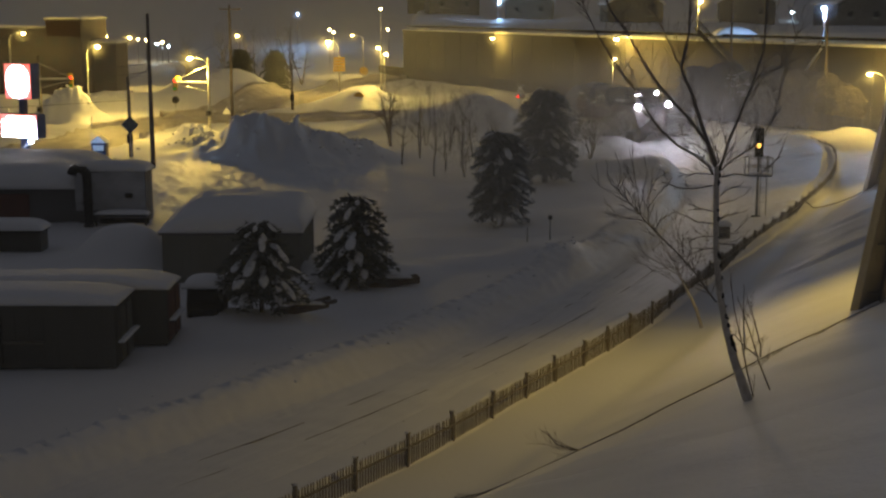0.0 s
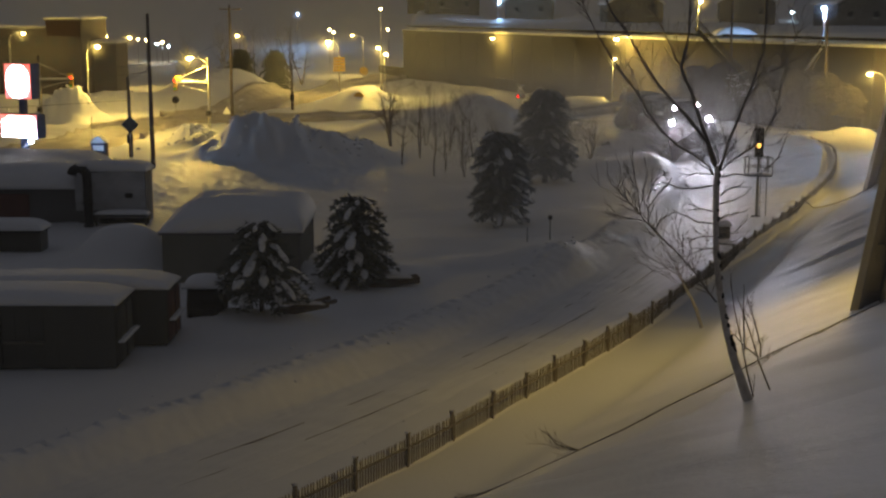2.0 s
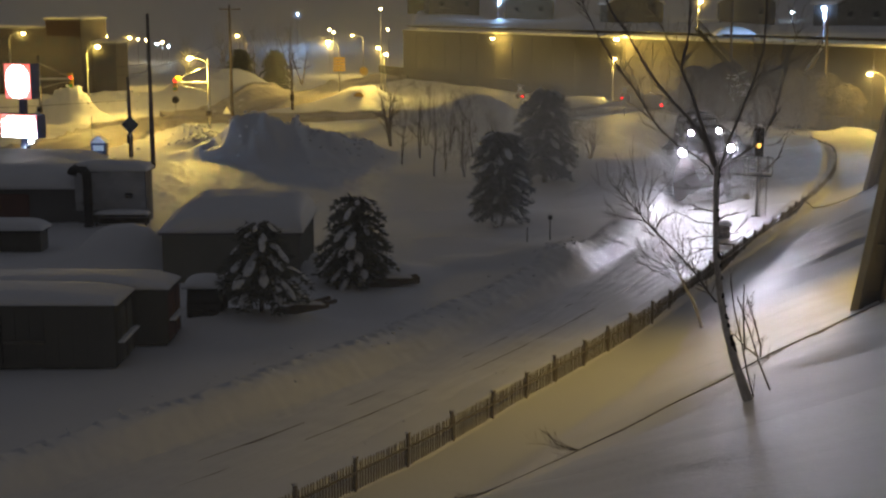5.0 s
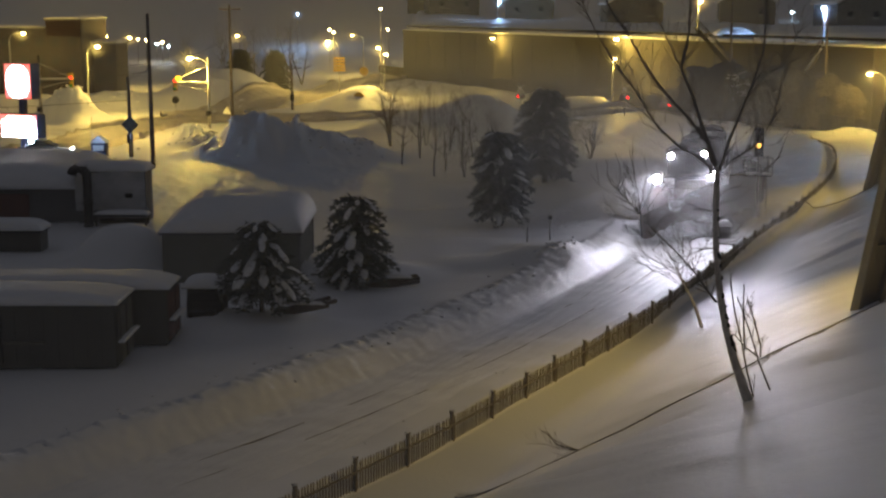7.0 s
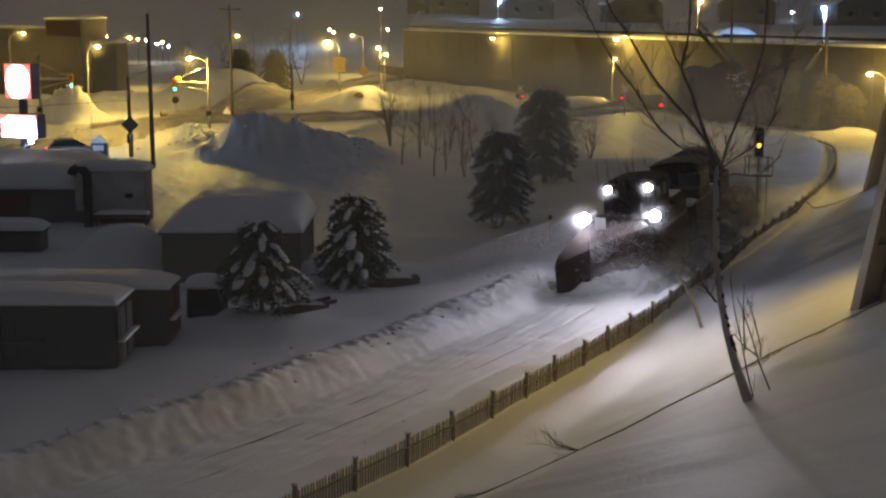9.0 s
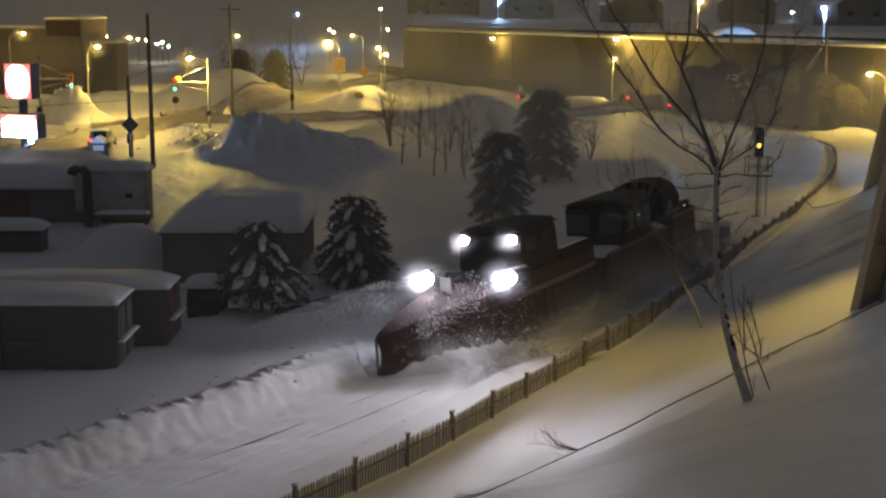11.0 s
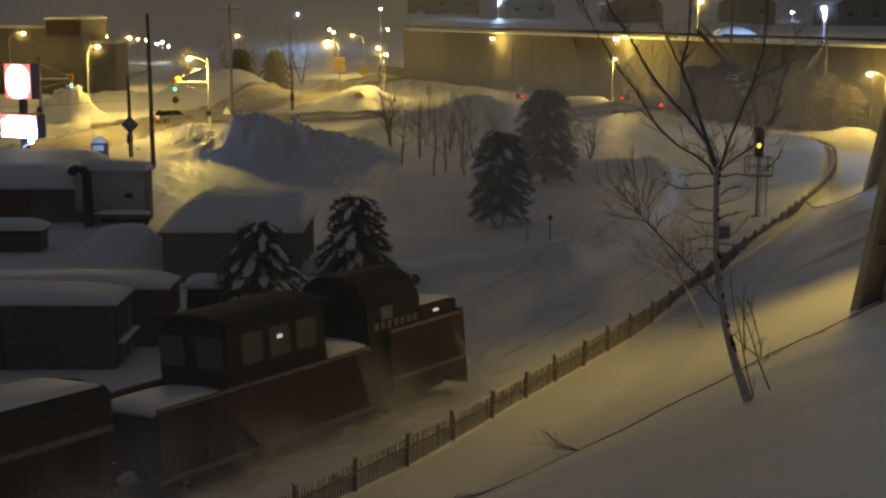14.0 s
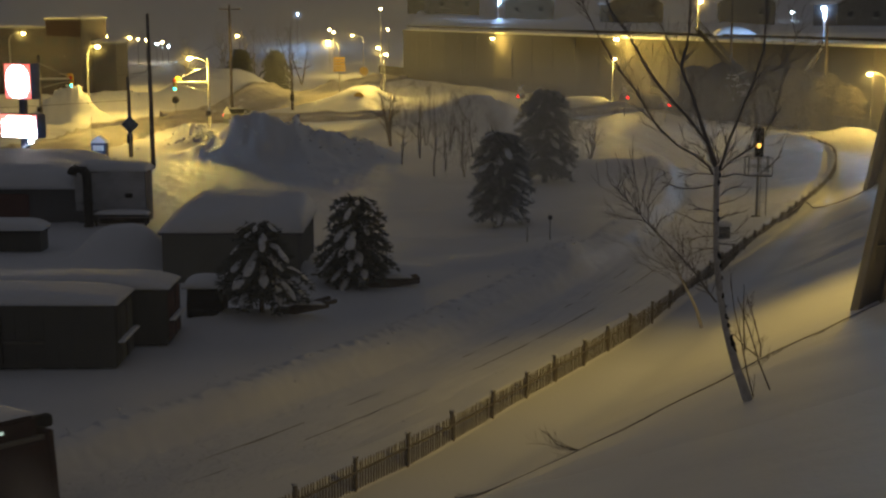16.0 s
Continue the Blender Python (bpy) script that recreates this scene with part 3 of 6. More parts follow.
def yard_truck():
    s = thing("yard_truck", "dark snow-capped truck cab parked beside the trailers", "truck", at=pose(0.15, -1.5, -0.1))
    part("cab", Build().prism([(-0.9, 0.5), (-0.9, 1.1), (-0.6, 1.75), (0.75, 1.75), (0.75, 0.5)], -10.4, -9.0, "x"), BLACK, s).location = (0, 55.4, 0.15)
    part("windscreen", Build().box(-10.25, -9.15, 54.55, 54.6, 1.25, 1.75, bevel=0.02, m=None), GLASSD, s)
    part("bonnet", Build().box(-10.3, -9.1, 53.9, 54.5, 0.5, 1.05, bevel=0.08), BLACK, s)
    part("bumper", Build().box(-10.4, -9.0, 53.75, 53.9, 0.35, 0.6, bevel=0.03), STEEL, s)
    for x in (-10.1, -9.3):
        part("headlamp", Build().tube([(x, 53.89, 0.85), (x, 53.86, 0.85)], 0.09, 10), GLASSD, s)
        for y in (54.2, 56.0):
            part("wheel", Build().tube([(x - 0.1, y, 0.45), (x + 0.15, y, 0.45)], 0.4, 14), RUBBER, s)
    part("roof_snow", snow_cap(-10.6, -8.9, 54.4, 56.3, 1.9, 0.4, 3, 12), CLEAN, s, smoothed=True)
    part("mirror", Build().box(-8.95, -8.8, 54.6, 54.66, 1.3, 1.6, bevel=0.02), STEEL, s)


yard_truck()


def plank_heap(x, y, rot, seed, label, length=1.3, rise=8):
    s = thing("timber_heap", label, "timber", "timber heaps under the spruces")
    rng = random.Random(seed)
    z = ground_z(x, y)
    for i in range(3):
        m = pose(x + rng.uniform(-0.1, 0.2), y + i * 0.13, z + 0.10 + 0.09 * i, 0, -rise + rng.uniform(-2, 2), rot + rng.uniform(-5, 5))
        part("plank", Build().box(-length, length * rng.uniform(0.8, 1.05), -0.09, 0.09, -0.07, 0.07, m, 0.015), POLEW, s)
    part("snow_cover", snow_cap(x - length * 0.7, x + length * 0.7, y + 0.2, y + 0.75, z + 0.36, 0.12, 3, 10, seed), CLEAN, s, smoothed=True)


plank_heap(-5.9, 53.6, 12, 1, "dark planks half buried in snow under a spruce", 1.6, 10)
plank_heap(-2.3, 60.9, 16, 2, "dark boughs and boards half buried beside a spruce")


def far_building(name, x0, x1, y0, y1, z0, z1, mat, label, rows=2, lit=()):
    s = thing(name, label, "building")
    part("wall", Build().box(x0, x1, y0, y1, z0 - 1, z1, bevel=0.08), mat, s)
    part("roof", Build().box(x0 - 0.2, x1 + 0.2, y0 - 0.2, y1 + 0.2, z1, z1 + 0.25, bevel=0.05), METALS, s)
    part("roof_snow", snow_cap(x0 - 0.3, x1 + 0.3, y0 - 0.3, y1 + 0.3, z1 + 0.25, 0.6, 6, 10), CLEAN, s, smoothed=True)
    n = max(2, int((x1 - x0) / 2.6))
    for r in range(rows):
        for i in range(n):
            cx = x0 + (i + 0.5) * (x1 - x0) / n
            zz = z0 + 1.3 + r * 2.9
            if zz + 1.2 > z1:
                continue
            w = part("window", Build().box(cx - 0.55, cx + 0.55, y0 - 0.04, y0 + 0.05, zz, zz + 1.2, bevel=0.02), FIXLIGHT if (r, i) in lit else GLASSD, s)
            part("sill", Build().box(cx - 0.65, cx + 0.65, y0 - 0.15, y0, zz - 0.1, zz, bevel=0.01), CONCRETE, w)
    return s


far_building("brick_building", -84, -59.8, 208, 222, 0.5, 10.0, BRICKM, "dark street-side building with a snowy parapet", 3)
far_building("brick_building", -59.6, -54.4, 206, 222, 0.5, 11.3, BRICKM, "tall narrow brown brick building on the street corner", 3)
far_building("brick_building", -54.2, -50.6, 212, 220, 0.5, 7.6, BRICKM, "low grey shop block behind the street lamps", 2)


def gable_house(x, y, w, d, h, rot, label):
    z = ground_z(x, y)
    s = thing("gable_house", label, "house", "houses above the wall", at=pose(x, y, z, 0, 0, rot))
    part("wall", Build().prism([(-w / 2, -1), (-w / 2, h), (0, h + w * 0.32), (w / 2, h), (w / 2, -1)], -d / 2, d / 2), SIDING, s)
    rs = Build()
    for sgn in (-1, 1):
        rs.prism([(0, h + w * 0.32 + 0.45), (0, h + w * 0.32 + 0.05), (sgn * (w / 2 + 0.5), h - 0.2), (sgn * (w / 2 + 0.5), h + 0.15)], -d / 2 - 0.4, d / 2 + 0.4)
    part("roof", rs, CLEAN, s, "snow-covered gable roof")
    part("chimney", Build().box(0.8, 1.4, 0.5, 1.1, h, h + w * 0.32 + 1.0, bevel=0.03), BRICKM, s)
    for cx in (-w * 0.25, w * 0.25):
        win = part("window", Build().box(cx - 0.5, cx + 0.5, -d / 2 - 0.05, -d / 2 + 0.05, h * 0.35, h * 0.35 + 1.2, bevel=0.02), GLASSD, s)
        part("sill", Build().box(cx - 0.6, cx + 0.6, -d / 2 - 0.16, -d / 2, h * 0.35 - 0.1, h * 0.35, bevel=0.01), WHITEP, win)


for hx, hy, w, d, h, rot in ((2, 330, 12, 10, 4.5, 8), (20, 318, 11, 9, 3.6, -6), (41, 300, 12, 9, 4, 5), (62, 282, 11, 9, 3.8, -8),
                             (74, 250, 10, 9, 4, 12), (88, 270, 12, 9, 5, 0), (-2, 350, 14, 9, 6, 2)):
    gable_house(hx, hy, w, d, h, rot, "dark timber house with a snowy gable roof")


def road_shelter():
    s = thing("bus_shelter", "low lit shelter with a domed load of snow", "shelter")
    x, y = 36.5, 172.0
    z = ground_z(x, y)
    part("wall", Build().box(x - 2.2, x + 2.2, y - 1.2, y + 1.2, z - 0.5, z + 1.3, bevel=0.05), PALE, s)
    part("roof_snow", snow_cap(x - 2.6, x + 2.6, y - 1.5, y + 1.5, z + 1.3, 1.0, 2.6, 12), CLEAN, s, smoothed=True)


road_shelter()


def stairway(x0, z0, x1, z1, y, width, label):
    """A roofed flight of steps climbing the wall."""
    s = thing("stairway", label, "stairs")
    n = int(abs(z1 - z0) / 0.18)
    for i in range(n):
        t, u = i / n, (i + 1) / n
        xa, xb = sorted((x0 + (x1 - x0) * t, x0 + (x1 - x0) * u))
        z = z0 + (z1 - z0) * u
        part("step", Build().box(xa - 0.03, xb + 0.03, y, y + width, z - 0.12, z), CONCRETE, s)
    ln = Vector((x1 - x0, 0, z1 - z0))
    for yy in (y - 0.06, y + width):
        q = Build().tube([(x0, yy, z0 + 0.95), (x1, yy, z1 + 0.95)], 0.06, 6)
        part("handrail", q, STEEL, s)
        part("stringer", Build().prism([(x0, z0 - 0.3), (x0, z0 + 0.05), (x1, z1 + 0.05), (x1, z1 - 0.3)], yy, yy + 0.06), STEEL, s)
    for i in range(6):
        t = i / 5
        x, z = x0 + (x1 - x0) * t, z0 + (z1 - z0) * t
        part("baluster", Build().box(x - 0.03, x + 0.03, y - 0.08, y - 0.02, z, z + 0.95), STEEL, s)
    part("snow_strip", Build().prism([(x0, z0 + 0.02), (x0, z0 + 0.16), (x1, z1 + 0.16), (x1, z1 + 0.02)], y + 0.05, y + width - 0.05), CLEAN, s)


stairway(33.8, 5.0, 28.4, 10.8, 153.0, 1.5, "snow-filled steel stairway climbing past the wall")
stairway(37.6, 4.4, 40.5, 8.6, 146.2, 1.1, "narrow snowy stair against the retaining wall")


# ---- poles, lamps and signals ----
def street_lamp(x, y, head_z, arm, label, watts, colour=SODIUM, bulb=None, signs=0, gdrop=0.0, ahead=0.0):
    z = ground_z(x, y)
    s = thing("street_lamp", label, "street lamp", "street lamps")
    bulb = bulb or BULB
    sgn = 1 if arm >= 0 else -1
    part("pole", Build().tube([(x, y, z - 0.3), (x, y, head_z - 1.6), (x, y, head_z - 0.9)], [0.13, 0.085, 0.08], 10), GALV, s, smoothed=True)
    part("arm", Build().tube([(x, y, head_z - 0.95), (x + arm * 0.12, y - ahead * 0.12, head_z - 0.35), (x + arm * 0.45, y - ahead * 0.45, head_z + 0.08), (x + arm * 0.8, y - ahead * 0.8, head_z + 0.16)], 0.05, 8), GALV, s, smoothed=True)
    hx, hy = x + arm, y - ahead
    part("head", Build().ball((hx, hy, head_z + 0.16), (0.42, 0.26, 0.11), 12, 6), GALV, s, smoothed=True)
    part("lens", Build().ball((hx, hy, head_z + 0.02), (0.30, 0.24, 0.17), 12, 6), bulb, s, "glowing lens", True)
    part("snow_tuft", Build().ball((hx, hy, head_z + 0.28), (0.36, 0.2, 0.07), 10, 5), CLEAN, s, smoothed=True)
    for i in range(signs):
        part("sign_plate", Build().box(x - 0.9, x + 0.9, y - 0.16, y - 0.12, head_z - 2.6 - i * 0.45, head_z - 2.3 - i * 0.45, bevel=0.02), HAZARD, s)
    if watts:
        lamp_light(hx, hy - 0.05, head_z - 0.32, watts, colour)
    return s


STD = "tall galvanised street lamp with a glowing sodium head"
street_lamp(-62.6, 198.0, 9.5, 2.1, STD, 1500)
street_lamp(-41.6, 160.0, 8.6, 1.3, STD, 6000)
street_lamp(-52.6, 222.0, 8.4, 1.9, STD, 2600)
street_lamp(-33.0, 230.0, 8.6, -1.5, STD, 700)
street_lamp(-15.7, 207.0, 8.1, -1.7, "sodium street lamp with a ladder of yellow sign plates", 3600, signs=5)
street_lamp(-15.2, 262.0, 8.1, -2.1, STD, 2600)
street_lamp(-8.7, 191.7, 7.6, -0.4, "bright twin-headed street lamp with a pale pole", 4600)
street_lamp(-8.2, 191.5, 6.7, 0.25, "short second lamp head beside the pale pole", 0)
street_lamp(22.7, 182.6, 6.4, 0.0, "sodium street lamp before the retaining wall", 3600, ahead=0.8)
street_lamp(44.2, 136.0, 6.5, -1.75, "sodium street lamp standing close to the concrete wall", 3600)
street_lamp(44.5, 160.5, 13.0, -0.1, "cold white lamp on the road above the wall", 8500, COLD, BULBC)
street_lamp(35.2, 190.0, 14.0, 0.3, "sodium lamp on the road above the wall", 6000)
street_lamp(-35.0, 330.0, 12.0, 0.2, "cold blue-white lamp on the far hillside", 2500, COLD, BULBC)
street_lamp(12.0, 300.0, 14.6, 0.2, "cold blue-white lamp above the wall", 2500, COLD, BULBC)


def wall_lamp(x, y, z, watts):
    s = thing("wall_lamp", "sodium lamp bracketed to the top of the wall", "wall lamp", "lamps on the wall")
    part("bracket", Build().tube([(x + 0.9, y + 0.4, z + 0.3), (x, y, z + 0.25)], 0.05, 6), GALV, s)
    part("head", Build().ball((x, y, z + 0.15), (0.5, 0.35, 0.14), 12, 6), GALV, s, smoothed=True)
    part("lens", Build().ball((x, y, z), (0.36, 0.3, 0.2), 12, 6), BULB, s, smoothed=True)
    lamp_light(x, y - 0.1, z - 0.4, watts, SODIUM)


wall_lamp(8.3, 230.0, 8.2, 1400)
wall_lamp(24.0, 190.0, 8.9, 1800)


def far_lamp(px, py, y, cold=False, size=0.3):
    """A lamp too far off to show more than its glow on a thin pole."""
    x, z = px, py
    s = thing("distant_lamp", "distant cold lamp on a thin pole" if cold else "distant yellow lamp on a thin pole", "street lamp", "distant lamps")
    part("pole", Build().tube([(x, y, ground_z(x, y) - 0.5), (x, y, z)], 0.09, 6), GALV, s)
    part("lens", Build().ball((x, y, z), (size, size, size * 0.7), 10, 6), BULBC if cold else BULB, s, smoothed=True)


for lx, lz, ly, cold in ((-64.9, 1.2 + 5.2, 300, 0), (-61.4, 6.0, 300, 0), (-62.6, 5.6, 300, 1), (-60.1, 5.1, 300, 1), (-73.6, 7.2, 300, 0), (-66.7, 6.6, 300, 0),
                         (-24.8, 8.7, 300, 0), (-24.0, 8.1, 301, 0), (-12.0, 8.7, 300, 0), (-13.6, 13.1, 300, 0), (76.0, 12.4, 300, 1), (85.0, 11.6, 300, 0), (56.0, 14.6, 300, 0)):
    far_lamp(lx, lz, ly, bool(cold))


def utility_pole(x, y, top, label, arms=1, boxes=0):
    z = ground_z(x, y)
    s = thing("utility_pole", label, "utility pole", "utility poles")
    part("pole", Build().tube([(x, y, z - 0.5), (x - 0.02, y, (z + top) / 2), (x - 0.05, y, top)], [0.19, 0.16, 0.12], 10), POLEW, s, smoothed=True)
    for i in range(arms):
        zz = top - 0.5 - i * 1.0
        a = part("crossarm", Build().box(x - 1.2, x + 1.2, y - 0.06, y + 0.06, zz - 0.06, zz + 0.06, bevel=0.01), POLEW, s)
        for u in (-1.1, -0.5, 0.5, 1.1):
            part("insulator", Build().tube([(x + u, y, zz + 0.06), (x + u, y, zz + 0.2)], [0.05, 0.03], 6), GLASSD, a)
    for i in range(boxes):
        part("cabinet", Build().box(x - 0.25, x + 0.25, y - 0.35, y - 0.15, z + 1.2 + i * 1.3, z + 2.0 + i * 1.3, bevel=0.03), STEEL, s)


utility_pole(-23.16, 108.0, 12.5, "tall dark wooden utility pole beside the lot", 0, 0)
utility_pole(-23.75, 153.3, 13.4, "tall pale wooden utility pole on the street", 1)
utility_pole(-26.8, 116.3, 7.2, "short dark wooden pole carrying cables and boxes", 0, 1)
utility_pole(-19.05, 172.3, 6.1, "short wooden pole with a crossarm by the road", 1, 1)
utility_pole(39.9, 142.6, 12.9, "dark wooden pole rising past the wall", 0)
utility_pole(32.8, 156.0, 14.2, "dark wooden pole beside the crossing", 0)
utility_pole(-41.7, 141.2, 8.2, "pale signal pole beside the lit sign", 0)


def cable(a, b, sag, label="black overhead cable sagging between poles", r=0.018):
    a, b = Vector(a), Vector(b)
    pts = [a.lerp(b, i / 14) - Vector((0, 0, sag * 4 * (i / 14) * (1 - i / 14))) for i in range(15)]
    ob = part("cable", Build().tube(pts, r, 5), BLACK)
    tagged(ob, label, "cable", "overhead cables")


cable((-23.2, 108, 8.6), (-60, 120, 7.2), 0.6)
cable((-23.2, 108, 8.0), (-60, 122, 6.0), 0.8)
cable((-26.8, 116.3, 5.2), (-60, 112, 4.6), 0.4)
cable((-26.8, 116.3, 7.0), (-23.2, 108, 8.3), 0.1)
cable((-23.2, 108, 8.3), (-23.75, 153, 10.0), 0.5)
cable((-41.7, 141, 7.9), (-70, 190, 8.5), 0.8)
cable((-41.7, 141, 7.9), (-38.3, 141, 6.6), 0.05)
cable((-41.7, 141, 7.6), (-75, 150, 7.0), 0.5)
cable((-23.1, 134.4, 7.6), (-29.0, 150, 6.9), 0.2)


MOVERS = []     # things that move, and their rows


def bulb_in(parent, a, b, switches, first):
    """A bulb that is shifted from one lens to the other at each of the times."""
    ob = part("bulb", Build().ball((0, 0, 0), (0.13, 0.05, 0.13), 12, 6), WHITEBULB, parent, smoothed=True)
    at = {0: pose(*a), 1: pose(*b)}
    rows, state = [(0.0, at[first])], first
    for t in switches:
        rows.append((t - 0.034, at[state]))
        state = 1 - state
        rows.append((t, at[state]))
    rows.append((16.0, at[state]))
    MOVERS.append((ob, rows))


def signal_head(parent, x, y, z, switches, first=0):
    """Three lenses in a yellow housing that looks along -y."""
    q = part("signal_head", Build().box(x - 0.2, x + 0.2, y + 0.02, y + 0.25, z - 0.62, z + 0.62, bevel=0.03), HAZARD, parent)
    for k, (dz, mat) in enumerate(((0.4, REDLENS), (0.0, HAZARD), (-0.4, GREENLENS))):
        part("lens", Build().tube([(x, y - 0.09, z + dz), (x, y - 0.07, z + dz)], 0.16, 16), mat, q)
        hood = Build()
        for i in range(10):
            a0, a1 = math.pi * i / 10, math.pi * (i + 1) / 10
            c = [(x + 0.17 * math.cos(a), yy, z + dz + 0.17 * math.sin(a)) for yy in (y - 0.3, y) for a in (a0, a1)]
            hood.add(c, [(0, 1, 3, 2)])
        part("visor", hood, BLACK, q)
    bulb_in(parent, (x, y - 0.03, z + 0.4), (x, y - 0.03, z - 0.4), switches, first)


def traffic_light(x, y, top, arm_z, arm, label, switches, lamp=False):
    s = thing("traffic_light", label, "traffic light", "traffic lights")
    z = ground_z(x, y)
    part("pole", Build().tube([(x, y, z - 0.3), (x, y, top)], [0.15, 0.1], 10), GALV, s, smoothed=True)
    part("mast_arm", Build().tube([(x, y, arm_z), (x + arm, y, arm_z + 0.05)], [0.08, 0.05], 8), GALV, s)
    part("arm_brace", Build().tube([(x, y, arm_z + 1.7), (x + arm * 0.55, y, arm_z + 0.9), (x + arm, y, arm_z + 0.2)], 0.04, 6), GALV, s)
    part("arm_brace", Build().tube([(x, y, arm_z - 0.9), (x + arm * 0.6, y, arm_z - 0.4), (x + arm, y, arm_z - 0.1)], 0.04, 6), GALV, s)
    part("arm_snow", Build().tube([(x, y, arm_z + 0.1), (x + arm, y, arm_z + 0.13)], 0.05, 6), CLEAN, s)
    part("back_head", Build().ball((x + arm * 0.93, y + 0.5, arm_z + 0.35), (0.35, 0.2, 0.3), 10, 6), HAZARD, s)
    signal_head(s, x + arm, y, arm_z - 0.2, switches)
    if lamp:
        part("lamp_arm", Build().tube([(x, y, top - 0.6), (x - 0.8, y, top - 0.05), (x - 1.6, y, top)], 0.05, 8), GALV, s)
        part("lamp_head", Build().ball((x - 1.75, y, top + 0.1), (0.42, 0.26, 0.11), 12, 6), GALV, s, smoothed=True)
        part("lamp_lens", Build().ball((x - 1.75, y, top - 0.04), (0.30, 0.24, 0.17), 12, 6), BULB, s, smoothed=True)
    part("walk_box", Build().box(x - 0.25, x + 0.25, y - 0.4, y - 0.15, z + 2.2, z + 2.7, bevel=0.03), STEEL, s)


traffic_light(-23.1, 134.4, 8.2, 5.75, -3.3, "mast-arm traffic light and street lamp at the junction", [7.3], True)
lamp_light(-24.85, 134.2, 7.85, 7000, SODIUM)
traffic_light(-41.6, 140.6, 7.0, 5.75, 3.3, "mast-arm traffic light beside the lit sign", [7.3])

FLASH = [0.62 * k + 0.04 for k in range(26)]


def crossing_signal(x, y, z, label, first, gap=0.72):
    """A mast with crossed boards and two red lamps that flash in turn."""
    s = thing("crossing_signal", label, "crossing signal", "crossing signals")
    g = ground_z(x, y)
    part("mast", Build().tube([(x, y, g - 0.3), (x, y, z + 1.3)], 0.07, 8), GALV, s)
    for a in (45, -45):
        part("crossbuck", Build().box(-0.6, 0.6, -0.02, 0.02, -0.08, 0.08, pose(x, y - 0.1, z + 1.0, 0, a, 0), 0.01), WHITEP, s)
    part("crossbar", Build().box(x - gap / 2, x + gap / 2, y - 0.03, y + 0.03, z - 0.03, z + 0.03), GALV, s)
    for sgn in (-1, 1):
        xx = x + sgn * gap / 2
        part("backing_disc", Build().tube([(xx, y + 0.03, z), (xx, y + 0.05, z)], 0.3, 16), BLACK, s)
        part("lens", Build().tube([(xx, y - 0.14, z), (xx, y - 0.12, z)], 0.17, 14), REDLENS, s)
    bulb_in(s, (x - gap / 2, y - 0.07, z), (x + gap / 2, y - 0.07, z), FLASH, first)


crossing_signal(21.4, 160.5, 2.65, "snow-dusted railway crossing signal with flashing red lamps", 1)
crossing_signal(24.6, 150.5, 2.45, "railway crossing signal flashing red beside the track", 1, 0.9)
crossing_signal(9.75, 172.0, 2.1, "railway crossing signal flashing red on the far side", 0, 0.6)


def railway_signal():
    s = thing("railway_signal", "trackside signal mast with amber light, ladder and railed platform", "railway signal")
    x, y = 19.2, 82.2
    part("mast", Build().tube([(x, y, -0.2), (x, y, 5.8)], 0.09, 10), GALV, s, smoothed=True)
    part("base", Build().box(x - 0.3, x + 0.3, y - 0.3, y + 0.3, -0.2, 0.35, bevel=0.05), CONCRETE, s)
    part("backboard", Build().box(x - 0.34, x + 0.2, y - 0.32, y - 0.28, 4.0, 5.75, bevel=0.02), BLACK, s)
    for z, m in ((5.3, BLACK), (4.68, AMBER), (4.2, BLACK)):
        part("lens", Build().tube([(x - 0.1, y - 0.36, z), (x - 0.1, y - 0.32, z)], 0.13, 14), m, s)
        part("hood", Build().box(x - 0.26, x + 0.06, y - 0.6, y - 0.33, z + 0.14, z + 0.17), BLACK, s)
    fl = Build().box(x - 0.7, x + 0.75, y - 0.5, y + 0.5, 2.82, 2.88)
    part("platform", fl, STEEL, s)
    for a, b2 in ((-0.7, -0.5), (0.75, -0.5), (-0.7, 0.5), (0.75, 0.5)):
        part("guard_post", Build().tube([(x + a, y + b2, 2.88), (x + a, y + b2, 3.95)], 0.03, 6), GALV, s)
    for z in (3.4, 3.95):
        part("guard_rail", Build().tube([(x - 0.7, y - 0.5, z), (x + 0.75, y - 0.5, z), (x + 0.75, y + 0.5, z), (x - 0.7, y + 0.5, z), (x - 0.7, y - 0.5, z)], 0.028, 6), GALV, s)
    for u in (0.14, 0.5):
        part("ladder_rail", Build().tube([(x + u, y - 0.16, 0), (x + u, y - 0.16, 4.0)], 0.025, 6), GALV, s)
    for i in range(12):
        part("rung", Build().tube([(x + 0.14, y - 0.16, 0.3 + i * 0.3), (x + 0.5, y - 0.16, 0.3 + i * 0.3)], 0.014, 5), GALV, s)
    part("platform_snow", snow_cap(x - 0.68, x + 0.72, y - 0.48, y + 0.48, 2.88, 0.12, 4, 8), CLEAN, s)
    c = thing("relay_cabinet", "small snow-capped relay cabinet by the fence", "cabinet")
    part("body", Build().box(15.3, 16.0, 74.6, 75.2, 0.0, 0.9, bevel=0.04), METALS, c)
    part("cap_snow", snow_cap(15.2, 16.1, 74.5, 75.3, 0.9, 0.3, 3, 8), CLEAN, c, smoothed=True)


railway_signal()


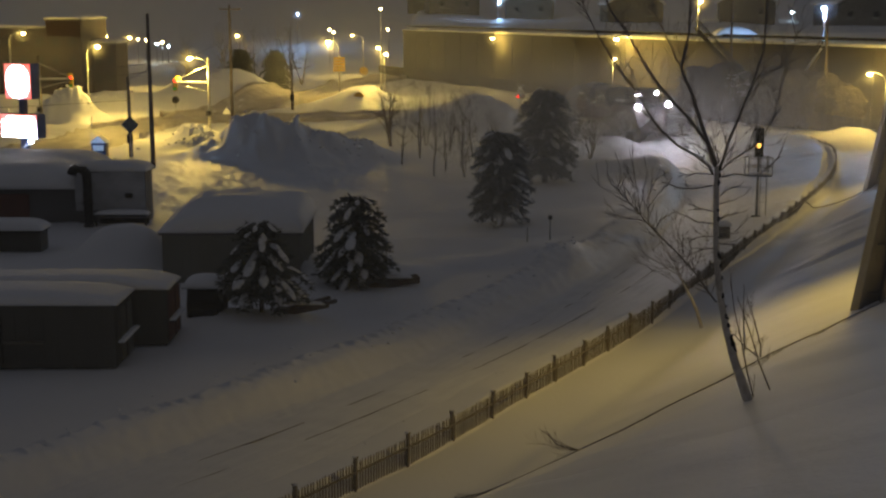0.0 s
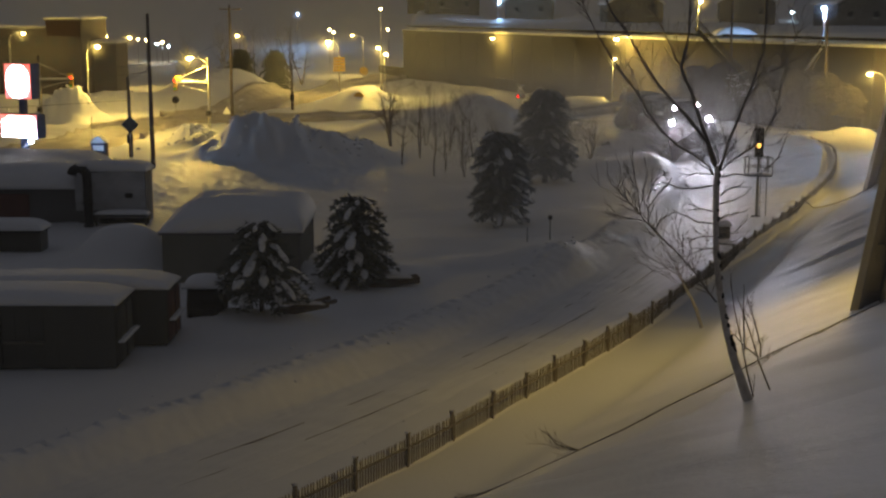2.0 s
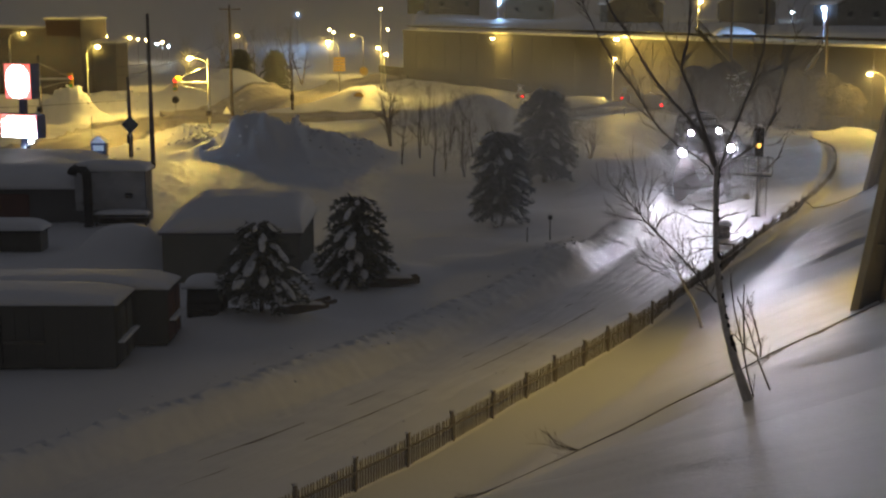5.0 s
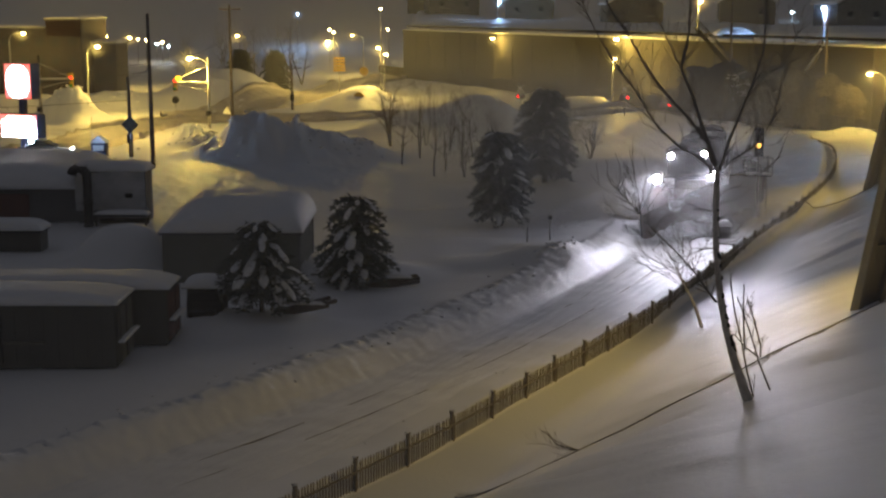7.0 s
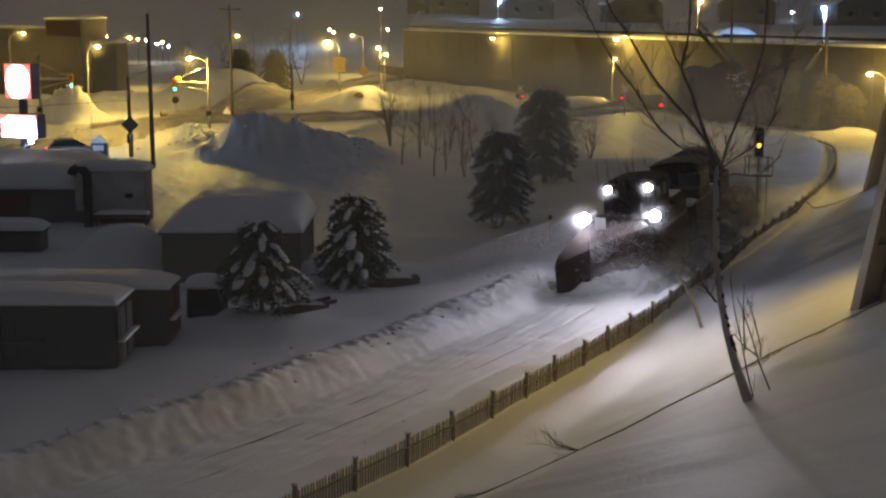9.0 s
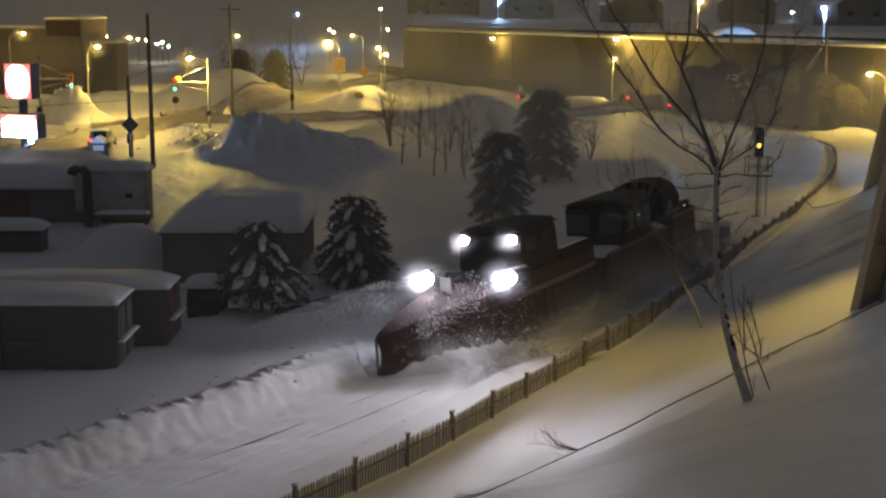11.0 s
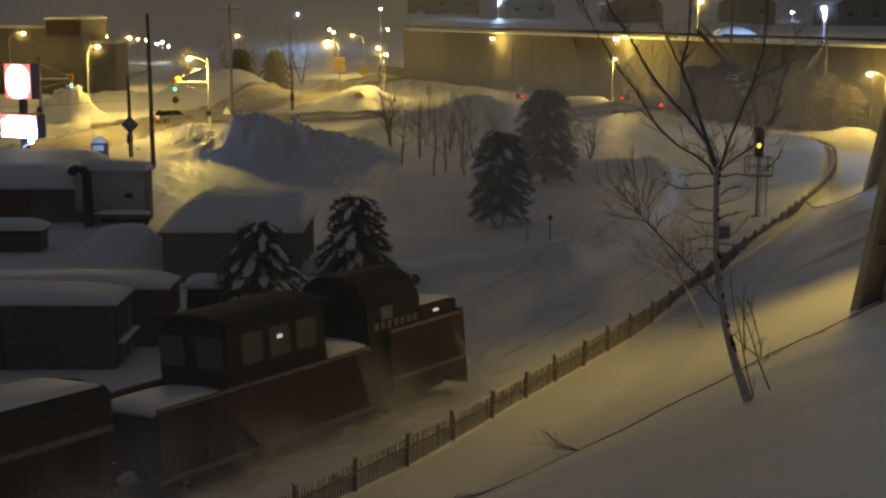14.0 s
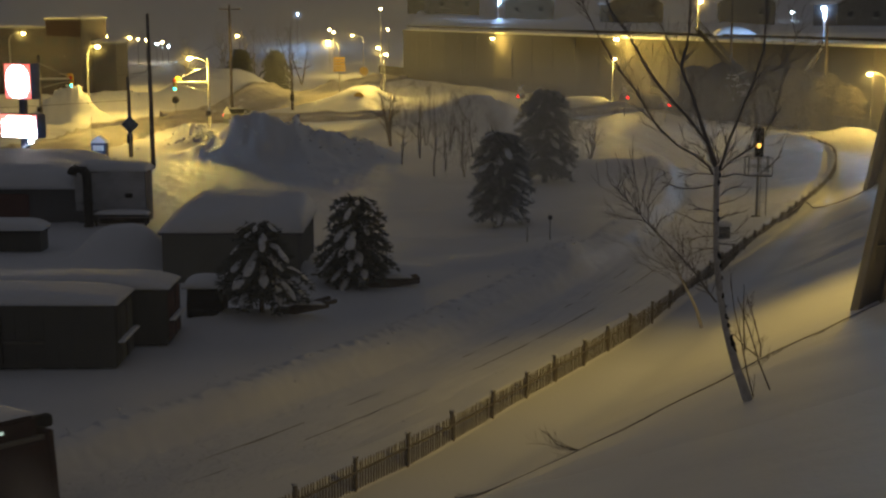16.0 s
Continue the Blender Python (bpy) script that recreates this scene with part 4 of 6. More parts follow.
def lit_sign():
    s = thing("roadside_sign", "tall illuminated red and white roadside sign on a post", "sign", at=pose(-34.2, 110.0, 0, 0, 0, -24))
    part("post", Build().box(-0.3, 0.3, 0.2, 0.6, -0.3, 8.0, bevel=0.03), SIGNBLUE, s)
    top = part("upper_cabinet", Build().box(-1.35, 1.35, -0.1, 0.95, 5.7, 8.55, bevel=0.04), SIGNBLUE, s)
    part("red_face", Build().box(-1.3, 1.3, -0.13, -0.102, 5.75, 8.5), SIGNRED, top, "glowing red panel")
    disc = Build()
    pts = [(1.12 * math.copysign(abs(math.cos(a)) ** 0.8, math.cos(a)), 7.12 + 1.3 * math.copysign(abs(math.sin(a)) ** 0.8, math.sin(a))) for a in [2 * math.pi * i / 36 for i in range(36)]]
    part("round_emblem", disc.prism(pts, -0.17, -0.132), SIGNWHITE, top, "plain glowing white emblem")
    low = part("lower_cabinet", Build().box(-2.0, 1.75, -0.1, 0.95, 2.55, 4.5, bevel=0.04), SIGNBLUE, s)
    part("red_face", Build().box(-1.95, 1.7, -0.13, -0.102, 2.6, 4.45), SIGNRED, low)
    part("white_panel", Build().box(-1.8, 1.55, -0.17, -0.132, 2.62, 4.0), SIGNWHITE, low)
    part("white_panel", Build().box(-1.2, 1.3, -0.17, -0.132, 4.1, 4.3), SIGNWHITE, low)
    g = thing("sign_floodlight", "small cold floodlight under the sign", "floodlight")
    part("arm", Build().tube([(-33.9, 109.6, 1.9), (-33.3, 109.3, 2.2)], 0.05, 6), GALV, g)
    part("lens", Build().ball((-33.2, 109.2, 2.35), (0.22, 0.18, 0.18), 10, 6), BULBC, g)
    lamp_light(-33.0, 108.8, 2.4, 700, COLD, 0.15)
    part("stake", Build().tube([(-33.9, 109.6, -0.2), (-33.9, 109.6, 1.95)], 0.05, 6), GALV, g)


lit_sign()


def road_sign(x, y, z, r, sides, mat, label, turn=0):
    s = thing("road_sign", label, "road sign", "road signs")
    part("post", Build().tube([(x, y, ground_z(x, y) - 0.2), (x, y, z + r)], 0.035, 6), GALV, s)
    pts = [(x + r * math.sin(2 * math.pi * (i + turn) / sides), z + r * math.cos(2 * math.pi * (i + turn) / sides)) for i in range(sides)]
    part("plate", Build().prism(pts, y - 0.07, y - 0.045), mat, s)


road_sign(-23.6, 148.5, 1.9, 0.55, 3, WHITEP, "pale triangular road sign by the street")
road_sign(-31.2, 158.9, 2.5, 0.45, 8, STEEL, "back of a round road sign among the snow", 0.5)
road_sign(-26.55, 115.2, 3.2, 0.75, 4, STEEL, "dark diamond road sign on a short pole")
road_sign(-11.0, 178.0, 1.6, 0.7, 8, HAZARD, "round yellow-lit road sign", 0.5)
road_sign(-15.0, 259.0, 1.5, 0.9, 8, HAZARD, "round sign at the foot of a lamp", 0.5)
road_sign(16.9, 108.0, 1.15, 0.22, 4, METALS, "small dark marker board beside the track", 0.5)
road_sign(5.8, 72.6, 1.7, 0.16, 4, METALS, "small marker plate on a thin stake in the snow", 0.5)
road_sign(4.4, 70.0, 1.5, 0.05, 4, METALS, "thin stake standing in deep snow")


def kiosk():
    s = thing("phone_kiosk", "small dark kiosk with a snowy peaked roof", "kiosk")
    x, y = -28.9, 114.0
    z = ground_z(x, y)
    part("wall", Build().box(x - 0.6, x + 0.6, y - 0.5, y + 0.5, z, z + 1.4, bevel=0.03), SIGNBLUE, s)
    part("window", Build().box(x - 0.45, x + 0.45, y - 0.53, y - 0.51, z + 0.75, z + 1.2), WHITEP, s)
    part("roof", Build().prism([(x - 0.75, z + 1.4), (x, z + 2.0), (x + 0.75, z + 1.4)], y - 0.6, y + 0.6), CLEAN, s)
    part("mast", Build().tube([(x - 0.6, y, z), (x - 0.6, y, z + 3.6)], 0.03, 6), GALV, s)


kiosk()


def bridge_leg(x, y, lean, width, top, label):
    """A raked steel leg of the bridge overhead."""
    z = ground_z(x, y)
    s = thing("bridge_leg", label, "bridge leg", "raked bridge legs")
    h = top - z + 0.6
    m = Matrix(((1, 0, lean, x), (0, 1, 0, y), (0, 0, 1, z - 0.6), (0, 0, 0, 1)))
    w = width / 2
    part("flange", Build().box(-w, -w + 0.14, -w, w, 0, h, m, 0.02), LEGP, s)
    part("flange", Build().box(w - 0.14, w, -w, w, 0, h, m, 0.02), LEGP, s)
    part("web", Build().box(-w + 0.142, w - 0.142, -0.1, 0.1, 0, h, m), LEGP, s)
    for k in range(int(h / 1.4)):
        part("stiffener", Build().box(-w + 0.143, w - 0.143, -w + 0.05, -0.102, 1.0 + k * 1.4, 1.04 + k * 1.4, m), LEGP, s)


bridge_leg(12.2, 38.45, 0.17, 0.72, 18.0, "dark raked steel leg of a bridge set in the slope")
bridge_leg(28.3, 89.5, 0.20, 0.75, 18.0, "dark raked steel bridge leg farther down the slope")
# unseen sodium lamps, assumed above the view for the yellow light on the bank
down_light(16.5, 46.5, 15.5, 4500, (13.5, 41.0, 3.0), 110)
down_light(32.0, 93.0, 12.5, 3600, (30.5, 86.0, 3.0), 110)


def slope_lines():
    line = [(0.3, 33.6), (2.1, 31.9), (3.5, 31.3), (5.03, 31.75), (7.24, 33.2), (9.93, 35.0), (12.61, 37.78), (15.5, 41.5)]
    # thin tubes stand in for the dark lines across the slope
    for shift, start, thick in ((0.0, 0, 0.016), (-0.34, 0, 0.014), (0.26, 0, 0.010)):
        pts = [Vector((px + 0.3 * shift, py + shift, 0)) for px, py in line[start:]]
        for _ in range(3):
            pts = [pts[0]] + [q for p0, p1 in zip(pts, pts[1:]) for q in (p0.lerp(p1, 0.25), p0.lerp(p1, 0.75))] + [pts[-1]]
        lie = [(q.x, q.y, ground_z(q.x, q.y) + 0.02) for q in pts]
        tagged(part("ground_line", Build().tube(lie, thick, 6), LEGP, smoothed=True), "thin grey tube drawing a line along the snow slope", "cable", "cables on the slope")
    q = [(22.3 + 5.9 * t / 8, 85.4 + 3.4 * t / 8) for t in range(9)]
    tagged(part("ground_line", Build().tube([(a, b, ground_z(a, b) + 0.03) for a, b in q], 0.03, 6), STEEL), "thin dark tube drawing a line from the fence to a bridge leg", "cable")


slope_lines()


# ---- fence ----
FLOOR_Z = -0.02      # height of the ground in which the fence stands
SPAN = 2.47


def build_fence():
    fence = thing("picket_fence", "weathered wooden picket fence half buried in snow", "fence")
    pts = [Vector((px, py, 0)) for px, py in FENCE_LINE]
    for _ in range(3):
        pts = [pts[0]] + [q for p0, p1 in zip(pts, pts[1:]) for q in (p0.lerp(p1, 0.25), p0.lerp(p1, 0.75))] + [pts[-1]]
    dist, path = 0.0, [(0.0, pts[0])]
    for i in range(1, len(pts)):
        dist += (pts[i] - pts[i - 1]).length
        path.append((dist, pts[i]))
    ds = np.array([d for d, _ in path])
    xs, ys = np.array([p.x for _, p in path]), np.array([p.y for _, p in path])

    def at(d):
        return float(np.interp(d, ds, xs)), float(np.interp(d, ds, ys))

    post = Build().box(-0.05, 0.05, -0.05, 0.05, -0.4, 1.16, bevel=0.012).box(-0.062, 0.062, -0.062, 0.062, 1.15, 1.19).mesh("post", FENCE)
    cap = Build().ball((0, 0, 1.20), (0.07, 0.07, 0.045), 8, 5).mesh("post_snow", CLEAN)
    picket = Build().prism([(-0.019, -0.35), (-0.019, 0.98), (0, 1.04), (0.019, 0.98), (0.019, -0.35)], -0.01, 0.01).mesh("picket", FENCE)
    rest, rng, count = Build(), random.Random(4), 0
    first = float(np.interp(34.13, ys, ds)) % SPAN
    n = int((dist - first) / SPAN)
    for i in range(n + 1):
        x, yy = at(first + i * SPAN)
        x2, y2 = at(min(first + i * SPAN + 0.4, dist))
        turn = math.degrees(math.atan2(y2 - yy, x2 - x))
        ob = new("post", post)
        ob.parent, ob.matrix_basis = fence, pose(x, yy, FLOOR_Z, rng.uniform(-2, 2), rng.uniform(-2, 2), turn)
        ob = new("post_snow", cap)
        ob.parent, ob.matrix_basis = fence, pose(x, yy, FLOOR_Z, 0, 0, turn)
        if i == n:
            break
        xe, ye = at(first + (i + 1) * SPAN)
        t2 = math.degrees(math.atan2(ye - yy, xe - x))
        L = math.hypot(xe - x, ye - yy)
        for zz in (0.74, 0.1):
            part("fence_rail", Build().box(0.03, L - 0.03, -0.045, -0.012, zz, zz + 0.06, pose(x, yy, FLOOR_Z, 0, 0, t2)), FENCE, fence)
        for k in range(1, 20):
            u = k * L / 20
            m = pose(x + (xe - x) * k / 20, yy + (ye - yy) * k / 20, FLOOR_Z + rng.uniform(-0.012, 0.012), rng.uniform(-1, 1), rng.uniform(-0.8, 0.8), t2)
            if 40 < yy < 76 and count < 300:
                ob = new("picket", picket)
                ob.parent, ob.matrix_basis = fence, m
                count += 1
            else:
                rest.add([m @ Vector(q) for q in [(-0.019, -0.01, -0.35), (0.019, -0.01, -0.35), (0.019, -0.01, 0.98), (0, -0.01, 1.04), (-0.019, -0.01, 0.98),
                                                  (-0.019, 0.01, -0.35), (0.019, 0.01, -0.35), (0.019, 0.01, 0.98), (0, 0.01, 1.04), (-0.019, 0.01, 0.98)]],
                         [(0, 1, 2, 3, 4), (9, 8, 7, 6, 5), (0, 5, 6, 1), (1, 6, 7, 2), (2, 7, 8, 3), (3, 8, 9, 4), (4, 9, 5, 0)])
    tagged(part("far_picket_run", rest, FENCE, fence), kind="stuff")


build_fence()


# ---- trees ----
def grow(b, p, d, length, r, depth, rng, spread=0.6, lift=0.25, twigs=3):
    """A branch that bends, tapers and forks."""
    pts, rad, q, v = [p], [r], Vector(p), Vector(d).normalized()
    n = 4
    for i in range(n):
        v = (v + Vector((rng.uniform(-1, 1), rng.uniform(-1, 1), rng.uniform(-0.6, 1) * lift * 2)) * 0.16).normalized()
        q = q + v * length / n
        pts.append(q.copy())
        rad.append(max(r * (1 - 0.8 * (i + 1) / n), 0.004))
    b.tube(pts, rad, 5 if r > 0.02 else 4, False)
    if depth > 0:
        for k in range(twigs + (1 if depth > 1 else 0)):
            i = rng.randint(1, n)
            t = (pts[i] - pts[i - 1]).normalized()
            side = t.orthogonal().normalized()
            side.rotate(Matrix.Rotation(rng.uniform(0, 6.28), 3, t))
            grow(b, pts[i], t * (1 - spread * 0.4) + side * spread + Vector((0, 0, lift)), length * rng.uniform(0.4, 0.68), max(rad[i] * 0.65, 0.005), depth - 1, rng, spread, lift, twigs)


def bare_tree(x, y, h, seed, label, mat=None, trunk_r=0.09, stems=1, name="bare_tree", depth=3, spread=0.6, group="bare shrubs and saplings", snow=0):
    rng = random.Random(seed)
    z = ground_z(x, y)
    s = thing(name, label, "tree", group, at=pose(x, y, z))
    trunk, crown = Build(), Build()
    for k in range(stems):
        lean = Vector((rng.uniform(-0.35, 0.35), rng.uniform(-0.3, 0.3), 1)) if stems > 1 else Vector((rng.uniform(-0.1, 0.1), 0, 1))
        pts, rad, q = [Vector((0, 0, -0.3))], [trunk_r], Vector((0, 0, 0))
        for i in range(6):
            lean = (lean + Vector((rng.uniform(-0.12, 0.12), rng.uniform(-0.12, 0.12), 0.08))).normalized()
            q = q + lean * h * 0.14
            pts.append(q.copy())
            rad.append(trunk_r * (1 - 0.13 * (i + 1)))
        trunk.tube(pts, rad, 7, False)
        for i in range(2, 7):
            for j in range(2 if stems > 1 else 3):
                a = rng.uniform(0, 6.28)
                grow(crown, pts[i], Vector((math.cos(a) * spread, math.sin(a) * spread, 0.6)), h * rng.uniform(0.22, 0.36), rad[i] * 0.6, depth - 1, rng, spread)
    part("trunk", trunk, mat or BARK, s, smoothed=True)
    part("crown", crown, mat or BARK, s)
    if snow:
        sn = Build()
        for v in crown.v[::max(1, len(crown.v) // snow)]:
            sn.ball((v[0], v[1], v[2] + 0.06), (rng.uniform(0.12, 0.26), rng.uniform(0.1, 0.2), rng.uniform(0.06, 0.13)), 6, 4, 0.3, rng.random())
        part("snow_load", sn, CLEAN, s, smoothed=True)["kind"] = "stuff"


def snow_pad(b, c, d, rl, rw, rh, rng):
    """A flattened cushion of snow lying along d."""
    d = Vector(d).normalized()
    side = Vector((0, 0, 1)).cross(d).normalized()
    up = d.cross(side)
    lump = Build().ball((0, 0, 0), (rl, rw, rh), 9, 5, 0.30, rng.random())
    b.add([Vector(c) + d * p[0] + side * p[1] + up * (p[2] if p[2] > 0 else p[2] * 0.4) for p in lump.v], lump.f)


def spruce(x, y, h, w, seed, label, bushy=False, mat=None, load=0.42, clear=0.10):
    """Whorls of drooping boughs set with needles, carrying cushions of snow."""
    rng = random.Random(seed)
    z = ground_z(x, y)
    s = thing("spruce_tree", label, "spruce", "snow-laden spruces", at=pose(x, y, z))
    part("trunk", Build().tube([(0, 0, -0.3), (0, 0, h * 0.5), (0, 0, h * 0.97)], [0.15 * h / 5, 0.09 * h / 5, 0.015], 8), BARK, s, smoothed=True)
    nv, nf, snow = [], [], Build()

    def needle_clump(p, size, d):
        for _ in range(8):
            a = Vector((rng.gauss(0, 1), rng.gauss(0, 1), rng.gauss(-0.35, 0.6))).normalized() * size * rng.uniform(0.6, 1.25) + d * size * 0.5
            c = a.cross(Vector((rng.gauss(0, 1), rng.gauss(0, 1), rng.gauss(0, 1)))).normalized() * size * 0.16
            o = len(nv)
            nv.extend([p - c, p + c, p + a + c * 0.4, p + a - c * 0.4])
            nf.append((o, o + 1, o + 2, o + 3))

    levels = int(h * (2.9 if bushy else 2.5))
    for i in range(levels):
        t = (i + 0.5) / levels
        zz = h * (clear + (0.97 - clear) * t)
        reach = w * min(1.0, 0.30 + 1.35 * (1 - t)) ** 0.65 * (0.80 + 0.20 * min(1, t * 4))
        if bushy:
            reach = w * math.sqrt(max(0.05, 1 - abs((t - 0.42) / 0.66) ** 3))
        turn = rng.uniform(0, 6.28)
        count = 8 if bushy else max(6, int(5 * (1 - t) + 5))
        for k in range(count):
            a = turn + 6.283 * k / count + rng.uniform(-0.35, 0.35)
            L = max(0.12, reach * rng.uniform(0.66, 1.14))
            d = Vector((math.cos(a), math.sin(a), 0))
            side = Vector((-d.y, d.x, 0))
            m = max(3, int(L / 0.17))
            droop = rng.uniform(0.15, 0.35) if bushy else rng.uniform(0.30, 0.50)
            rise = rng.uniform(-0.12, 0.12)

            def along(u):
                return d * L * u + Vector((0, 0, zz + rise - droop * L * u * u + 0.12 * math.sin(u * 3)))

            for j in range(1, m + 1):
                u = j / m
                p = along(u)
                for q in (-1, 0, 1):
                    pp = p + side * q * 0.20 * L * (1.05 - abs(u - 0.6)) + Vector((0, 0, rng.uniform(-0.12, 0.0)))
                    needle_clump(pp, 0.20 + 0.10 * (1 - u), d)
            if load and rng.random() < load * 2:
                for u in ((0.55, 0.85) if L > 0.9 else (0.7,)):
                    c = along(u) + Vector((0, 0, 0.06)) + side * rng.uniform(-0.08, 0.08) * L
                    run = along(min(1.0, u + 0.1)) - along(u - 0.1)
                    snow_pad(snow, c, run, rng.uniform(0.18, 0.30) * (L + 0.2), rng.uniform(0.08, 0.14) * (L + 0.25), 0.035 + 0.018 * L, rng)
    part("crown", Build().add(nv, nf), mat or NEEDLE, s)
    if load:
        part("snow_load", snow, CLEAN, s, "clumps of snow on the boughs", True)["kind"] = "stuff"


spruce(-7.27, 53.2, 3.75, 1.72, 11, "young snow-laden spruce beside the trailers", False, SPRUCE, 0.30, 0.22)
spruce(-3.94, 61.2, 4.15, 1.75, 12, "bushy snow-laden spruce with dark lower boughs", False, SPRUCE, 0.30, 0.08)
spruce(3.4, 79.3, 5.7, 1.75, 13, "rounded frosted spruce standing in the open snow", True, None, 0.12, 0.12)
spruce(7.6, 100.6, 7.1, 2.1, 14, "broad rounded frosted spruce near the track", True, None, 0.12)

SHRUB = "bare leafless shrub standing in the snow"
bare_tree(-4.9, 127.0, 5.8, 21, "spreading bare tree on a snow bank", trunk_r=0.16, stems=3, spread=0.9)
bare_tree(-0.7, 104.0, 6.9, 22, "thin bare sapling before the snow heap", trunk_r=0.07)
bare_tree(1.4, 109.8, 6.2, 23, "thin bare sapling before the snow heap", trunk_r=0.07)
bare_tree(3.6, 114.0, 5.2, 24, SHRUB, trunk_r=0.06)
bare_tree(-2.0, 118.0, 6.0, 25, SHRUB, trunk_r=0.08, stems=2)
bare_tree(0.6, 122.0, 5.6, 26, SHRUB, trunk_r=0.07, stems=2)
bare_tree(1.6, 103.0, 3.6, 27, SHRUB, trunk_r=0.04, stems=3)
for i, (bx, by, bh) in enumerate(((2.6, 118.0, 5.4), (4.8, 119.5, 4.6), (-3.4, 112.0, 5.2), (-1.6, 126.0, 5.5), (0.2, 107.5, 4.2))):
    bare_tree(bx, by, bh, 90 + i, SHRUB, trunk_r=0.05, stems=2)
bare_tree(12.2, 112.0, 4.4, 28, "dense bare bush beside the curve", trunk_r=0.05, stems=5, spread=0.7)
bare_tree(10.6, 116.0, 3.8, 29, "dense bare bush beside the curve", trunk_r=0.04, stems=4)
bare_tree(33.9, 153.5, 5.2, 30, "bare tree loaded with lamp-lit snow", trunk_r=0.09, stems=2, snow=60)
for i, (bx, by, bh) in enumerate(((27, 160, 4.5), (29.5, 157, 5.0), (31, 152, 4.2), (36.5, 150, 5.0), (38.5, 147, 4.6), (35.2, 147.5, 3.6), (41.5, 143.5, 4.2), (32.5, 161, 5), (34.0, 156.0, 6.0), (37.0, 152.5, 6.2), (39.5, 148.5, 6.0), (36.0, 148.0, 5.0), (30.2, 160.5, 5.2), (40.2, 145.0, 5.0))):
    bare_tree(bx, by, bh, 40 + i, "dark bare shrub at the foot of the wall", trunk_r=0.07, stems=4, spread=0.8, depth=3)
for i, (bx, by, bh) in enumerate(((-40, 215, 9), (-36, 222, 10), (-31, 210, 8), (-27, 214, 8), (-33, 240, 11), (-28, 250, 12), (-24, 232, 9))):
    bare_tree(bx, by, bh, 60 + i, "dark bare roadside tree on the hillside", trunk_r=0.16, stems=2, spread=0.7, depth=3, group="hillside trees")
for i, (bx, by, bh, bw) in enumerate(((30.5, 165.0, 6.2, 2.3), (33.2, 161.0, 6.8, 2.6), (35.8, 157.5, 5.6, 2.3), (37.2, 152.0, 6.6, 2.5), (39.6, 150.0, 6.4, 2.4), (40.6, 146.8, 5.2, 2.0), (32.0, 155.5, 3.4, 2.0), (39.8, 143.4, 6.2, 2.2), (37.8, 145.5, 6.6, 2.3), (35.4, 149.0, 5.4, 2.2), (41.8, 141.0, 4.8, 1.8))):
    spruce(bx, by, bh, bw, 110 + i, "dark overgrown conifer against the retaining wall", True, DARKLEAF, 0.0)
spruce(-30.5, 206.0, 5.0, 2.4, 70, "dark spruce on the roadside bank", False, SPRUCE, 0.0)
spruce(-26.0, 212.0, 6.5, 2.4, 71, "dark low spruce on the roadside bank", False, SPRUCE, 0.0)


